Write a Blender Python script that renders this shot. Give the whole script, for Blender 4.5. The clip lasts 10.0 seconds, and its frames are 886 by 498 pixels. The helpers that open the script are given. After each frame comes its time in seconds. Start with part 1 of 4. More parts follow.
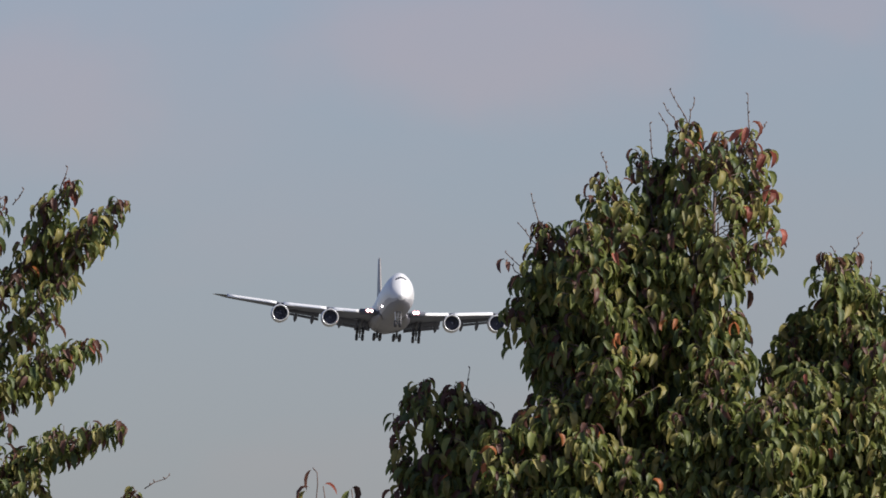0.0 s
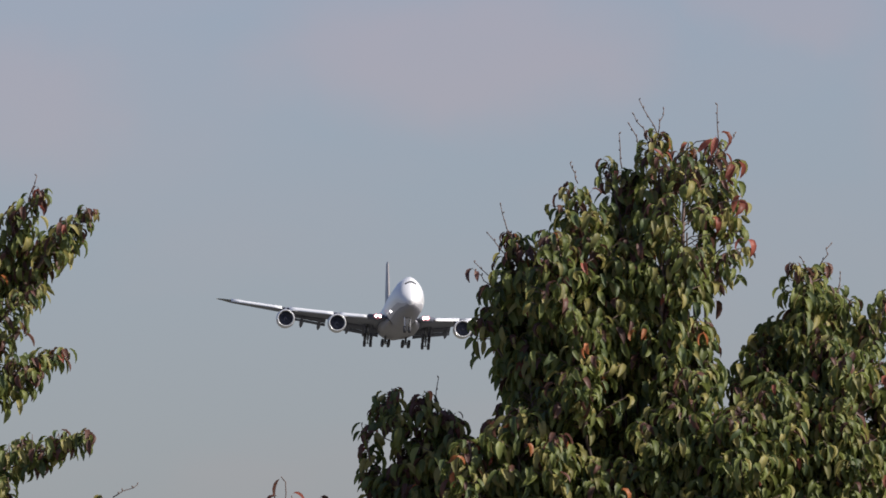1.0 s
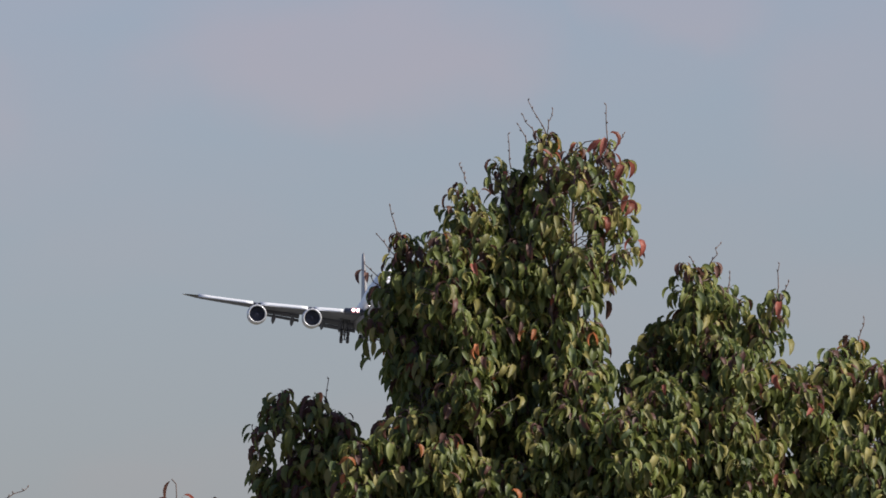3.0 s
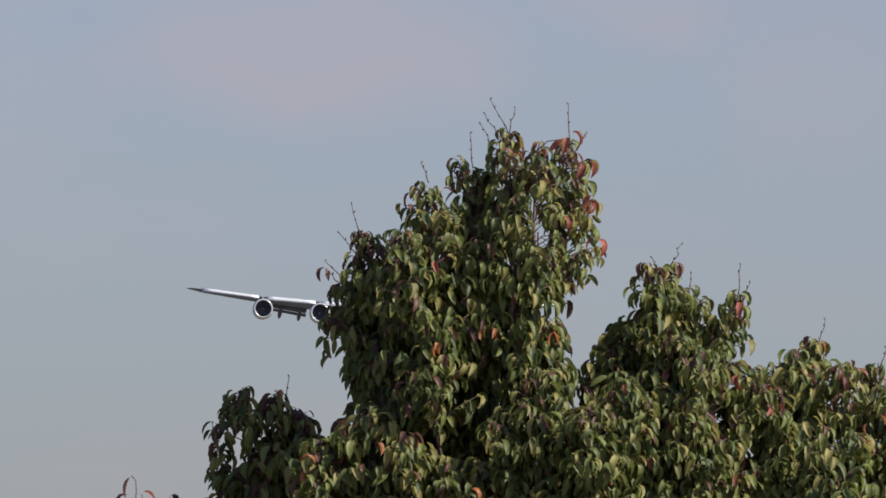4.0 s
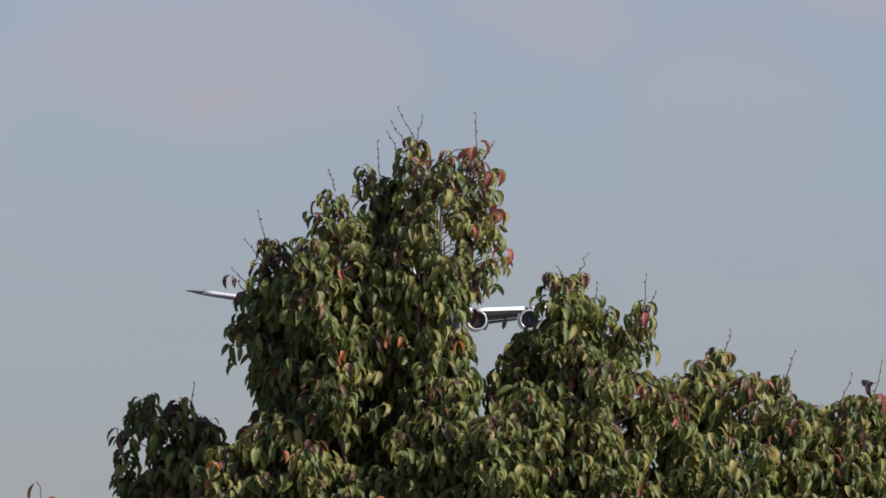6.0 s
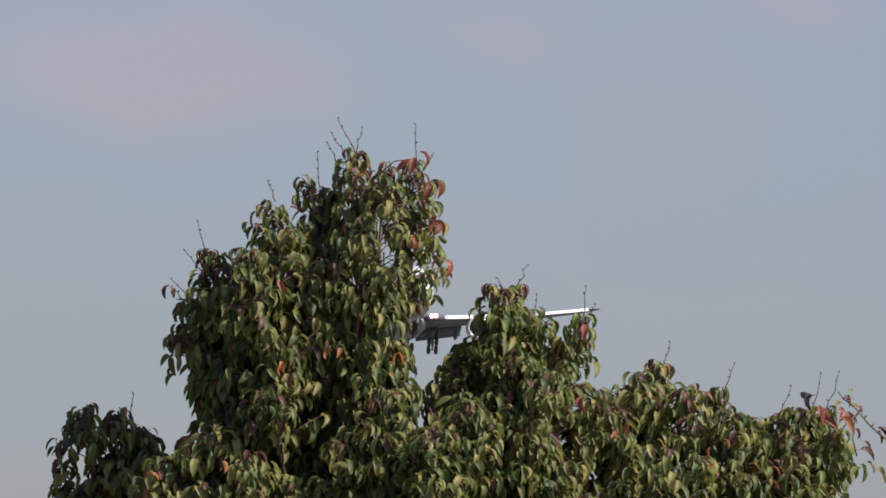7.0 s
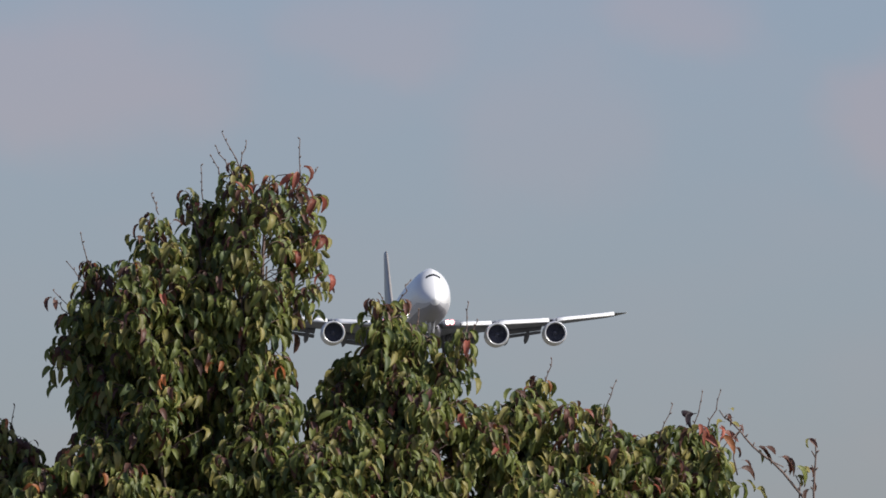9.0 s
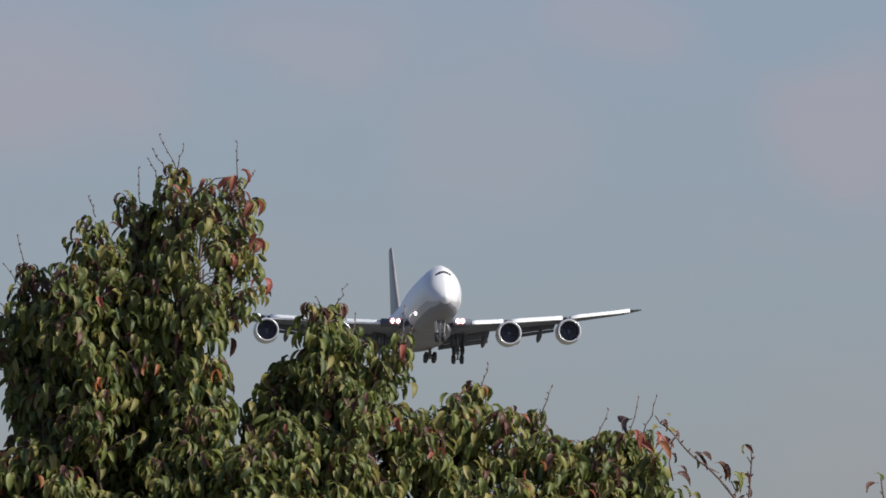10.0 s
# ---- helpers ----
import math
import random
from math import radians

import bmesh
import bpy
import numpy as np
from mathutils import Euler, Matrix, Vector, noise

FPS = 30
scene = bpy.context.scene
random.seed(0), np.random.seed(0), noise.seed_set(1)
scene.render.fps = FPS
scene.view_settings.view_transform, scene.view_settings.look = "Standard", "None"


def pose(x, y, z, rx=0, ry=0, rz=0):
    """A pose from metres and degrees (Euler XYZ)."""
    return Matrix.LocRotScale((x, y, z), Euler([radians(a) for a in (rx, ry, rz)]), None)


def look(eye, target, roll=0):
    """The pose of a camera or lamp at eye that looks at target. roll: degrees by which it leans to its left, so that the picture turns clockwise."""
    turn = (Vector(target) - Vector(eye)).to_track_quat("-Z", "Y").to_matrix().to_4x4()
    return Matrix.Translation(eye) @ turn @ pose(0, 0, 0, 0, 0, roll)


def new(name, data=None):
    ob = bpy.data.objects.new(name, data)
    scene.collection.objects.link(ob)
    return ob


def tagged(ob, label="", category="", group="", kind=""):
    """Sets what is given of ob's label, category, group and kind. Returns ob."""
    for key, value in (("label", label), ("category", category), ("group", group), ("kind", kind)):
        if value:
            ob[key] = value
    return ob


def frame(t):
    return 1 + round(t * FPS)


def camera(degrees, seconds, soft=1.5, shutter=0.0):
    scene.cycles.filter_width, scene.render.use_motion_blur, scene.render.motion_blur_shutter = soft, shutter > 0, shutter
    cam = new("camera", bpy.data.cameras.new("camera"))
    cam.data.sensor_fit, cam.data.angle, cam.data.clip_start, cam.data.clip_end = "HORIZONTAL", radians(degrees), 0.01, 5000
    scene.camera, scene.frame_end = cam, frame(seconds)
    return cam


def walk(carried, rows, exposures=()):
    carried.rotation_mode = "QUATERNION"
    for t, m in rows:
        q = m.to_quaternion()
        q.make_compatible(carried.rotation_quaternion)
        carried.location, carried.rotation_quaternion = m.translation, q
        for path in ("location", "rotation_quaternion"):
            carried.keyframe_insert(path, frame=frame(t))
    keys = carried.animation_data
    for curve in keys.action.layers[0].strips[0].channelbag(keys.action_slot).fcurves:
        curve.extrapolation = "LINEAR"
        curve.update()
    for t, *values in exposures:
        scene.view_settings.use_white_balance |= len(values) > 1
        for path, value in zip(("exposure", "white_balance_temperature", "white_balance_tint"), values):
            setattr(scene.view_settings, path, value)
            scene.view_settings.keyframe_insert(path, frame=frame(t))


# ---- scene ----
# A telephoto view of a four-engined freighter on final approach, seen over garden trees.
EYE = 1.6
AXIS = 3.68          # elevation of the line of sight to the approach, degrees
cam = camera(3.765, 10.0, soft=1.7)
VIEW = [
    # seconds, yaw, pitch, roll
    (0.0, 0.9348, 3.6749, -0.386),
    (0.5, 0.8690, 3.7119, -0.218),
    (1.0, 0.8022, 3.7146, -0.257),
    (1.5, 0.7201, 3.6996, -0.151),
    (2.0, 0.5981, 3.7000, -0.221),
    (2.5, 0.4811, 3.7211, -0.323),
    (3.0, 0.3316, 3.7161, -0.544),
    (3.2, 0.2800, 3.7110, -0.544),
    (4.3, 0.1249, 3.7078, -0.060),
    (4.5, 0.0852, 3.7006, -0.048),
    (5.0, -0.0000, 3.6800, 0.000),
    (5.5, -0.0879, 3.7109, 0.170),
    (6.0, -0.2313, 3.7457, 0.236),
    (6.2, -0.2983, 3.7672, 0.330),
    (7.3, -0.5698, 3.7964, 0.450),
    (7.5, -0.6086, 3.7990, 0.558),
    (8.0, -0.7259, 3.8117, 0.670),
    (8.5, -0.8603, 3.8539, 0.856),
    (9.0, -0.9874, 3.8647, 0.955),
    (9.5, -1.1077, 3.8682, 1.138),
    (10.0, -1.2558, 3.8879, 1.242),
]
walk(cam, [(t, pose(0, 0, EYE, 90 + pitch, 0, yaw) @ pose(0, 0, 0, 0, 0, roll)) for t, yaw, pitch, roll in VIEW],
     [(0.0, 0.0, 6500, 10), (2.5, 0.03, 6500, 10), (5.0, 0.09, 6500, 10), (7.5, 0.09, 6500, 10), (8.5, 0.01, 6470, 9), (9.0, -0.05, 6430, 8), (10.0, -0.10, 6410, 7)])

# ---- sky, sun, exposure ----
SUN_AZIMUTH, SUN_ELEVATION = 114.0, 42.0     # azimuth clockwise from the view axis (+y)


def make_world():
    world = bpy.data.worlds.new("sky")
    scene.world = world
    world.use_nodes = True
    nt = world.node_tree
    nt.nodes.clear()
    n = nt.nodes.new
    out, bg = n("ShaderNodeOutputWorld"), n("ShaderNodeBackground")
    sky = n("ShaderNodeTexSky")
    sky.sky_type, sky.sun_disc = "NISHITA", False
    sky.sun_elevation, sky.sun_rotation = radians(SUN_ELEVATION), radians(SUN_AZIMUTH)
    sky.air_density, sky.dust_density, sky.ozone_density = 1.0, 1.5, 2.0
    tint = n("ShaderNodeMix")
    tint.data_type, tint.blend_type = "RGBA", "MULTIPLY"
    tint.inputs["Factor"].default_value = 1.0
    tint.inputs["B"].default_value = SKY_TINT
    nt.links.new(sky.outputs[0], tint.inputs["A"])
    # thin cloud veils: soft patches broken up by noise
    co = n("ShaderNodeTexCoord")
    warp = n("ShaderNodeTexNoise")
    warp.inputs["Scale"].default_value, warp.inputs["Detail"].default_value = 90.0, 4.0
    nt.links.new(co.outputs["Generated"], warp.inputs["Vector"])
    sub = n("ShaderNodeVectorMath")
    sub.operation = "MULTIPLY_ADD"
    sub.inputs[1].default_value, sub.inputs[2].default_value = (0.012, 0.0, 0.009), (-0.006, 0.0, -0.0045)
    nt.links.new(warp.outputs["Color"], sub.inputs[0])
    add = n("ShaderNodeVectorMath")
    nt.links.new(co.outputs["Generated"], add.inputs[0])
    nt.links.new(sub.outputs[0], add.inputs[1])
    total = None
    for x, z, rx, rz, amount in CLOUDS:
        mp = n("ShaderNodeMapping")
        mp.inputs["Scale"].default_value = (1 / rx, 0.0, 1 / rz)
        mp.inputs["Location"].default_value = (-x / rx, 0.0, -z / rz)
        gr = n("ShaderNodeTexGradient")
        gr.gradient_type = "SPHERICAL"
        nt.links.new(add.outputs[0], mp.inputs["Vector"])
        nt.links.new(mp.outputs[0], gr.inputs["Vector"])
        ramp = n("ShaderNodeMapRange")
        ramp.interpolation_type = "SMOOTHSTEP"
        ramp.inputs["From Max"].default_value = 0.7
        ramp.inputs["To Max"].default_value = amount
        nt.links.new(gr.outputs["Color"], ramp.inputs["Value"])
        if total is None:
            total = ramp.outputs[0]
        else:
            m = n("ShaderNodeMath")
            m.operation = "MAXIMUM"
            nt.links.new(total, m.inputs[0])
            nt.links.new(ramp.outputs[0], m.inputs[1])
            total = m.outputs[0]
    # broad faint mottling all over the sky
    mot = n("ShaderNodeTexNoise")
    mot.inputs["Scale"].default_value, mot.inputs["Detail"].default_value = 55.0, 3.0
    flat = n("ShaderNodeMapping")
    flat.inputs["Scale"].default_value = (0.7, 0.7, 1.6)
    nt.links.new(co.outputs["Generated"], flat.inputs["Vector"])
    nt.links.new(flat.outputs[0], mot.inputs["Vector"])
    mr = n("ShaderNodeMapRange")
    mr.inputs["From Min"].default_value, mr.inputs["From Max"].default_value, mr.inputs["To Max"].default_value = 0.45, 0.75, 0.35
    nt.links.new(mot.outputs[0], mr.inputs["Value"])
    both = n("ShaderNodeMath")
    both.operation, both.use_clamp = "ADD", True
    nt.links.new(total, both.inputs[0])
    nt.links.new(mr.outputs[0], both.inputs[1])
    mix = n("ShaderNodeMix")
    mix.data_type = "RGBA"
    nt.links.new(both.outputs[0], mix.inputs["Factor"])
    nt.links.new(tint.outputs["Result"], mix.inputs["A"])
    cl = n("ShaderNodeMix")
    cl.data_type, cl.blend_type = "RGBA", "MULTIPLY"
    cl.inputs["Factor"].default_value = 1.0
    cl.inputs["B"].default_value = CLOUD_TINT
    nt.links.new(tint.outputs["Result"], cl.inputs["A"])
    nt.links.new(cl.outputs["Result"], mix.inputs["B"])
    nt.links.new(mix.outputs["Result"], bg.inputs[0])
    bg.inputs[1].default_value = SKY_STRENGTH
    nt.links.new(bg.outputs[0], out.inputs[0])


SKY_TINT, CLOUD_TINT, SKY_STRENGTH = (1.05, 0.99, 1.155, 1), (1.19, 1.0, 0.965, 1), 0.0895
# direction x, z, half widths, density
CLOUDS = [(-0.0125, 0.0795, 0.020, 0.0085, 0.95), (0.0250, 0.0760, 0.010, 0.009, 0.45), (0.0515, 0.0775, 0.0095, 0.0075, 1.0), (-0.046, 0.0755, 0.011, 0.008, 0.6), (0.012, 0.0840, 0.012, 0.005, 0.6), (0.036, 0.0850, 0.008, 0.004, 0.7)]
make_world()

sun = new("sun", bpy.data.lights.new("sun", "SUN"))
sun.data.energy, sun.data.angle, sun.data.color = 5.0, radians(0.53), (1.0, 0.94, 0.84)
a, e = radians(SUN_AZIMUTH), radians(SUN_ELEVATION)
sun.matrix_world = look((math.sin(a) * math.cos(e) * 60, math.cos(a) * math.cos(e) * 60, math.sin(e) * 60), (0, 0, 0))


# ---- materials ----
def material(name, colour, rough=0.5, metal=0.0, vary=0.12, scale=6.0, bump=0.0, spec=0.5, translucent=0.0, per="", emit=0.0, fine=60.0):
    """Procedural surface: base colour varied at two scales, roughness varied, slight relief."""
    m = bpy.data.materials.new(name)
    m.use_nodes = True
    nt = m.node_tree
    b = nt.nodes["Principled BSDF"]
    out = nt.nodes["Material Output"]
    n = nt.nodes.new
    co = n("ShaderNodeTexCoord")
    big, small = n("ShaderNodeTexNoise"), n("ShaderNodeTexNoise")
    big.inputs["Scale"].default_value, big.inputs["Detail"].default_value = scale, 3.0
    small.inputs["Scale"].default_value, small.inputs["Detail"].default_value = fine, 4.0
    for t in (big, small):
        nt.links.new(co.outputs["Object"], t.inputs["Vector"])
    s = n("ShaderNodeMath")
    s.operation = "ADD"
    nt.links.new(big.outputs[0], s.inputs[0])
    nt.links.new(small.outputs[0], s.inputs[1])
    value = s.outputs[0]
    if per:
        if per == "island":
            r = n("ShaderNodeNewGeometry").outputs["Random Per Island"]
        else:
            r = n("ShaderNodeObjectInfo").outputs["Random"]
        k = n("ShaderNodeMath")
        k.operation = "MULTIPLY_ADD"
        k.inputs[1].default_value = 1.4
        nt.links.new(r, k.inputs[0])
        nt.links.new(value, k.inputs[2])
        value = k.outputs[0]
    mr = n("ShaderNodeMapRange")
    mr.inputs["From Min"].default_value, mr.inputs["From Max"].default_value = (0.6, 1.4) if not per else (0.6, 2.8)
    nt.links.new(value, mr.inputs["Value"])
    ramp = n("ShaderNodeMix")
    ramp.data_type = "RGBA"
    nt.links.new(mr.outputs[0], ramp.inputs["Factor"])
    lo = [max(0.0, c * (1 - vary)) for c in colour]
    hi = [min(1.0, c * (1 + vary)) for c in colour]
    if per:
        hi[0] = min(1.0, hi[0] * (1 + 0.5 * vary))     # older leaves turn yellower
    ramp.inputs["A"].default_value, ramp.inputs["B"].default_value = (*lo, 1), (*hi, 1)
    nt.links.new(ramp.outputs["Result"], b.inputs["Base Color"])
    rr = n("ShaderNodeMapRange")
    rr.inputs["To Min"].default_value, rr.inputs["To Max"].default_value = max(0.03, rough - 0.08), min(1.0, rough + 0.08)
    nt.links.new(small.outputs[0], rr.inputs["Value"])
    nt.links.new(rr.outputs[0], b.inputs["Roughness"])
    b.inputs["Metallic"].default_value = metal
    b.inputs["Specular IOR Level"].default_value = spec
    if bump:
        bp = n("ShaderNodeBump")
        bp.inputs["Strength"].default_value, bp.inputs["Distance"].default_value = bump, 0.01
        nt.links.new(small.outputs[0], bp.inputs["Height"])
        nt.links.new(bp.outputs[0], b.inputs["Normal"])
    if emit:
        b.inputs["Emission Color"].default_value = (*colour, 1)
        b.inputs["Emission Strength"].default_value = emit
    if translucent:
        tr, mix = n("ShaderNodeBsdfTranslucent"), n("ShaderNodeMixShader")
        nt.links.new(ramp.outputs["Result"], tr.inputs["Color"])
        mix.inputs[0].default_value = translucent
        nt.links.new(b.outputs[0], mix.inputs[1])
        nt.links.new(tr.outputs[0], mix.inputs[2])
        nt.links.new(mix.outputs[0], out.inputs[0])
    return m


LEAF_COLOURS = [("green", (0.148, 0.203, 0.057)), ("olive", (0.244, 0.262, 0.087)), ("deep_green", (0.086, 0.137, 0.052)),
                ("bronze", (0.115, 0.068, 0.052)), ("russet", (0.30, 0.11, 0.075)), ("orange", (0.42, 0.18, 0.07)), ("withered", (0.022, 0.014, 0.018))]


def leaf_materials(per):
    return [material("leaf_" + name + "_" + per, c, 0.50, vary=0.50, scale=3.0, fine=45.0, bump=0.2, spec=0.42, translucent=0.42, per=per) for name, c in LEAF_COLOURS]


LEAF_JOINED, LEAF_SINGLE = leaf_materials("island"), leaf_materials("object")
BARK = material("bark", (0.10, 0.075, 0.06), 0.85, vary=0.4, scale=8, bump=0.8, spec=0.2)
TWIG_BARK = material("twig_bark", (0.16, 0.115, 0.10), 0.7, vary=0.3, scale=30, bump=0.3, spec=0.3)
GRASS = material("dry_grass", (0.150, 0.143, 0.115), 0.9, vary=0.45, scale=0.3, fine=3.0, bump=0.6, spec=0.2)
WHITE = material("white_paint", (0.74, 0.745, 0.76), 0.32, vary=0.025, scale=0.4, fine=4.0)
WING_GREY = material("wing_grey_paint", (0.20, 0.212, 0.255), 0.78, spec=0.2, vary=0.10, scale=0.5, fine=3.0)
FLAP_GREY = material("flap_grey", (0.12, 0.128, 0.16), 0.8, spec=0.2, vary=0.12, scale=0.8, fine=5.0)
SLAT = material("slat_paint", (0.80, 0.81, 0.82), 0.35, vary=0.06, scale=0.6, fine=5.0)
LIP = material("polished_lip", (0.78, 0.79, 0.80), 0.30, metal=0.5, vary=0.05, scale=2, fine=9)
NACELLE = material("nacelle_paint", (0.62, 0.63, 0.65), 0.4, vary=0.06, scale=1.0, fine=6.0)
# intake and fan darks lifted towards blue: distance haze put into the colour
DUCT = material("intake_liner", (0.075, 0.08, 0.105), 0.8, spec=0.1, vary=0.15, scale=2.0, fine=12.0)
FAN = material("fan_blade", (0.075, 0.08, 0.105), 0.8, spec=0.1, vary=0.2, scale=3, fine=14)
FIN_PAINT = material("fin_paint", (0.30, 0.285, 0.275), 0.4, vary=0.10, scale=0.4, fine=3.0)
# shade of the hull's lower side, put into two darker paint colours
FLANK_SHADE = material("flank_shade_paint", (0.53, 0.53, 0.565), 0.55, spec=0.3, vary=0.05, scale=0.5, fine=4.0)
BELLY_SHADE = material("belly_shade_paint", (0.30, 0.30, 0.335), 0.75, spec=0.2, vary=0.08, scale=0.5, fine=4.0)
DARK_TIP = material("dark_tip", (0.10, 0.11, 0.12), 0.5, vary=0.15, scale=2, fine=10)
COCKPIT_GLASS = material("cockpit_glass", (0.02, 0.022, 0.026), 0.12, vary=0.1, scale=2, fine=10, spec=0.7)
# tyre black lifted for distance haze
RUBBER = material("tyre_rubber", (0.06, 0.06, 0.066), 0.8, vary=0.2, scale=3, fine=20)
STEEL = material("gear_steel", (0.32, 0.33, 0.36), 0.4, metal=0.4, vary=0.1, scale=3, fine=20)
LAMP_GLASS = material("landing_light_lens", (1.0, 0.93, 0.90), 0.3, vary=0.0, emit=14.0)
# emissive pink that stands in for the lens glow round the lamps
LAMP_HALO = material("lamp_halo", (1.0, 0.42, 0.44), 0.4, vary=0.0, emit=1.0)
FEATHER = material("feather", (0.2, 0.195, 0.2), 0.8, vary=0.3, scale=20, fine=90)
FEATHER_PALE = material("pale_feather", (0.3, 0.29, 0.28), 0.8, vary=0.2, scale=20, fine=90)


# ---- mesh helpers ----
def finish(me, mats, smooth):
    for m in mats:
        me.materials.append(m)
    if smooth:
        me.polygons.foreach_set("use_smooth", [True] * len(me.polygons))
    me.update()
    return me


def part(name, bm, mat, parent, label="", smooth=True):
    """Links a bmesh as one mesh object under a thing or a part."""
    bmesh.ops.recalc_face_normals(bm, faces=bm.faces)
    me = bpy.data.meshes.new(name)
    bm.to_mesh(me)
    bm.free()
    finish(me, [mat], smooth)
    ob = new(name, me)
    ob.parent = parent
    return tagged(ob, label=label)


def from_lists(name, verts, faces, mats, parent=None, label="", index=None, smooth=True):
    me = bpy.data.meshes.new(name)
    me.from_pydata([tuple(v) for v in verts], [], [tuple(f) for f in faces])
    finish(me, mats, smooth)
    if index is not None:
        me.polygons.foreach_set("material_index", index)
    ob = new(name, me)
    if parent:
        ob.parent = parent
    return tagged(ob, label=label)


def empty(name, m=None):
    ob = new(name)
    if m is not None:
        ob.matrix_basis = m
    return ob


def loft(rings, close_ends=True):
    bm = bmesh.new()
    vs = [[bm.verts.new(p) for p in ring] for ring in rings]
    for a, b in zip(vs, vs[1:]):
        k = len(a)
        for i in range(k):
            bm.faces.new((a[i], a[(i + 1) % k], b[(i + 1) % k], b[i]))
    if close_ends:
        bm.faces.new(vs[0])
        bm.faces.new(vs[-1])
    return bm


def turned(profile, axis="y", n=28):
    """A surface of revolution from (along, radius) pairs."""
    rings = []
    for along, r in profile:
        ring = []
        for i in range(n):
            c, s = math.cos(2 * math.pi * i / n) * r, math.sin(2 * math.pi * i / n) * r
            ring.append((c, along, s) if axis == "y" else (along, c, s) if axis == "x" else (c, s, along))
        rings.append(ring)
    return loft(rings, False)


def tube(verts, faces, points, radii, n=5):
    """Adds a tapered tube along points to the vertex and face lists."""
    start = len(verts)
    pts = [Vector(p) for p in points]
    for i, p in enumerate(pts):
        d = (pts[min(i + 1, len(pts) - 1)] - pts[max(i - 1, 0)]).normalized()
        u = d.cross(Vector((0.3, 1, 0.1))).normalized()
        v = d.cross(u)
        for k in range(n):
            q = p + radii[i] * (math.cos(2 * math.pi * k / n) * u + math.sin(2 * math.pi * k / n) * v)
            verts.append(q)
    for i in range(len(pts) - 1):
        for k in range(n):
            a = start + i * n
            faces.append((a + k, a + (k + 1) % n, a + n + (k + 1) % n, a + n + k))
    faces.append([start + k for k in range(n)][::-1])
    faces.append([start + (len(pts) - 1) * n + k for k in range(n)])


# ---- ground ----
def make_ground():
    bm = bmesh.new()
    bmesh.ops.create_grid(bm, x_segments=40, y_segments=40, size=4800)
    me = bpy.data.meshes.new("ground")
    bm.to_mesh(me)
    bm.free()
    finish(me, [GRASS], False)
    tagged(new("ground", me), "flat dry mown grass reaching to the horizon", "ground", kind="structure")


make_ground()


# ---- leaves ----
def leaf_template(droop, start, length, width, curl, bend=0.0, hook=0.45):
    """Vertices and faces of one folded, arching leaf with its stalk, hanging from the origin and heading along +x."""
    stations = [0.0, 0.12, 0.30, 0.52, 0.75, 0.92, 1.0]
    halves = [0.0, 0.55, 0.95, 1.0, 0.72, 0.28, 0.0]
    x = z = 0.0
    stalk = 0.016
    ang = radians(start)
    x, z = stalk * math.cos(ang), stalk * math.sin(ang)
    mid = []
    last = 0.0
    for s in stations:
        step = (s - last) * length
        a = radians(start - droop * (s ** hook))
        x, z = x + step * math.cos(a), z + step * math.sin(a)
        mid.append((x, z, a))
        last = s
    verts, faces = [], []
    for (px, pz, a), h, s in zip(mid, halves, stations):
        w = 0.5 * width * h
        lift = w * curl
        nx, nz = -math.sin(a), math.cos(a)
        for side in (-1, 0, 1):
            verts.append((px + (nx * lift if side else 0), side * w + bend * length * s * s, pz + (nz * lift if side else 0)))
    for i in range(len(stations) - 1):
        a = i * 3
        for k in (0, 1):
            faces.append((a + k, a + k + 1, a + 4 + k, a + 3 + k))
    b = len(verts)
    verts += [(0, -0.0011, 0), (0, 0.0011, 0), (mid[0][0], 0.0011, mid[0][1]), (mid[0][0], -0.0011, mid[0][1])]
    faces.append((b, b + 1, b + 2, b + 3))
    return np.array(verts), faces


TEMPLATES = [leaf_template(125, 35, 0.104, 0.036, 0.75, 0.15), leaf_template(95, 5, 0.096, 0.034, 0.95, -0.2), leaf_template(160, 50, 0.110, 0.034, 0.65, -0.1, 0.55),
             leaf_template(75, -10, 0.092, 0.035, 0.55, 0.22), leaf_template(115, 15, 0.086, 0.031, 1.10, 0.1), leaf_template(175, 45, 0.100, 0.035, 0.95, 0.18, 0.65),
             leaf_template(60, -25, 0.100, 0.036, 0.80, -0.25), leaf_template(150, 25, 0.098, 0.037, 0.85, -0.2, 0.7), leaf_template(110, 30, 0.078, 0.030, 0.60, 0.25)]
RNG = np.random.default_rng(7)


def leaf_matrix(p, azimuth, tilt, lean, size):
    return Matrix.Translation(p) @ Euler((lean, tilt, azimuth)).to_matrix().to_4x4() @ Matrix.Diagonal((size, size, size, 1))


LEAF_MESHES = {}


def leaf_mesh(kind, colour):
    if (kind, colour) not in LEAF_MESHES:
        v, f = TEMPLATES[kind]
        me = bpy.data.meshes.new("leaf")
        me.from_pydata([tuple(p) for p in v], [], f)
        LEAF_MESHES[kind, colour] = finish(me, [LEAF_SINGLE[colour]], True)
    return LEAF_MESHES[kind, colour]


def single_leaf(parent, m, kind, colour):
    ob = new("leaf", leaf_mesh(kind, colour))
    ob.parent = parent
    ob.matrix_basis = m
    return ob


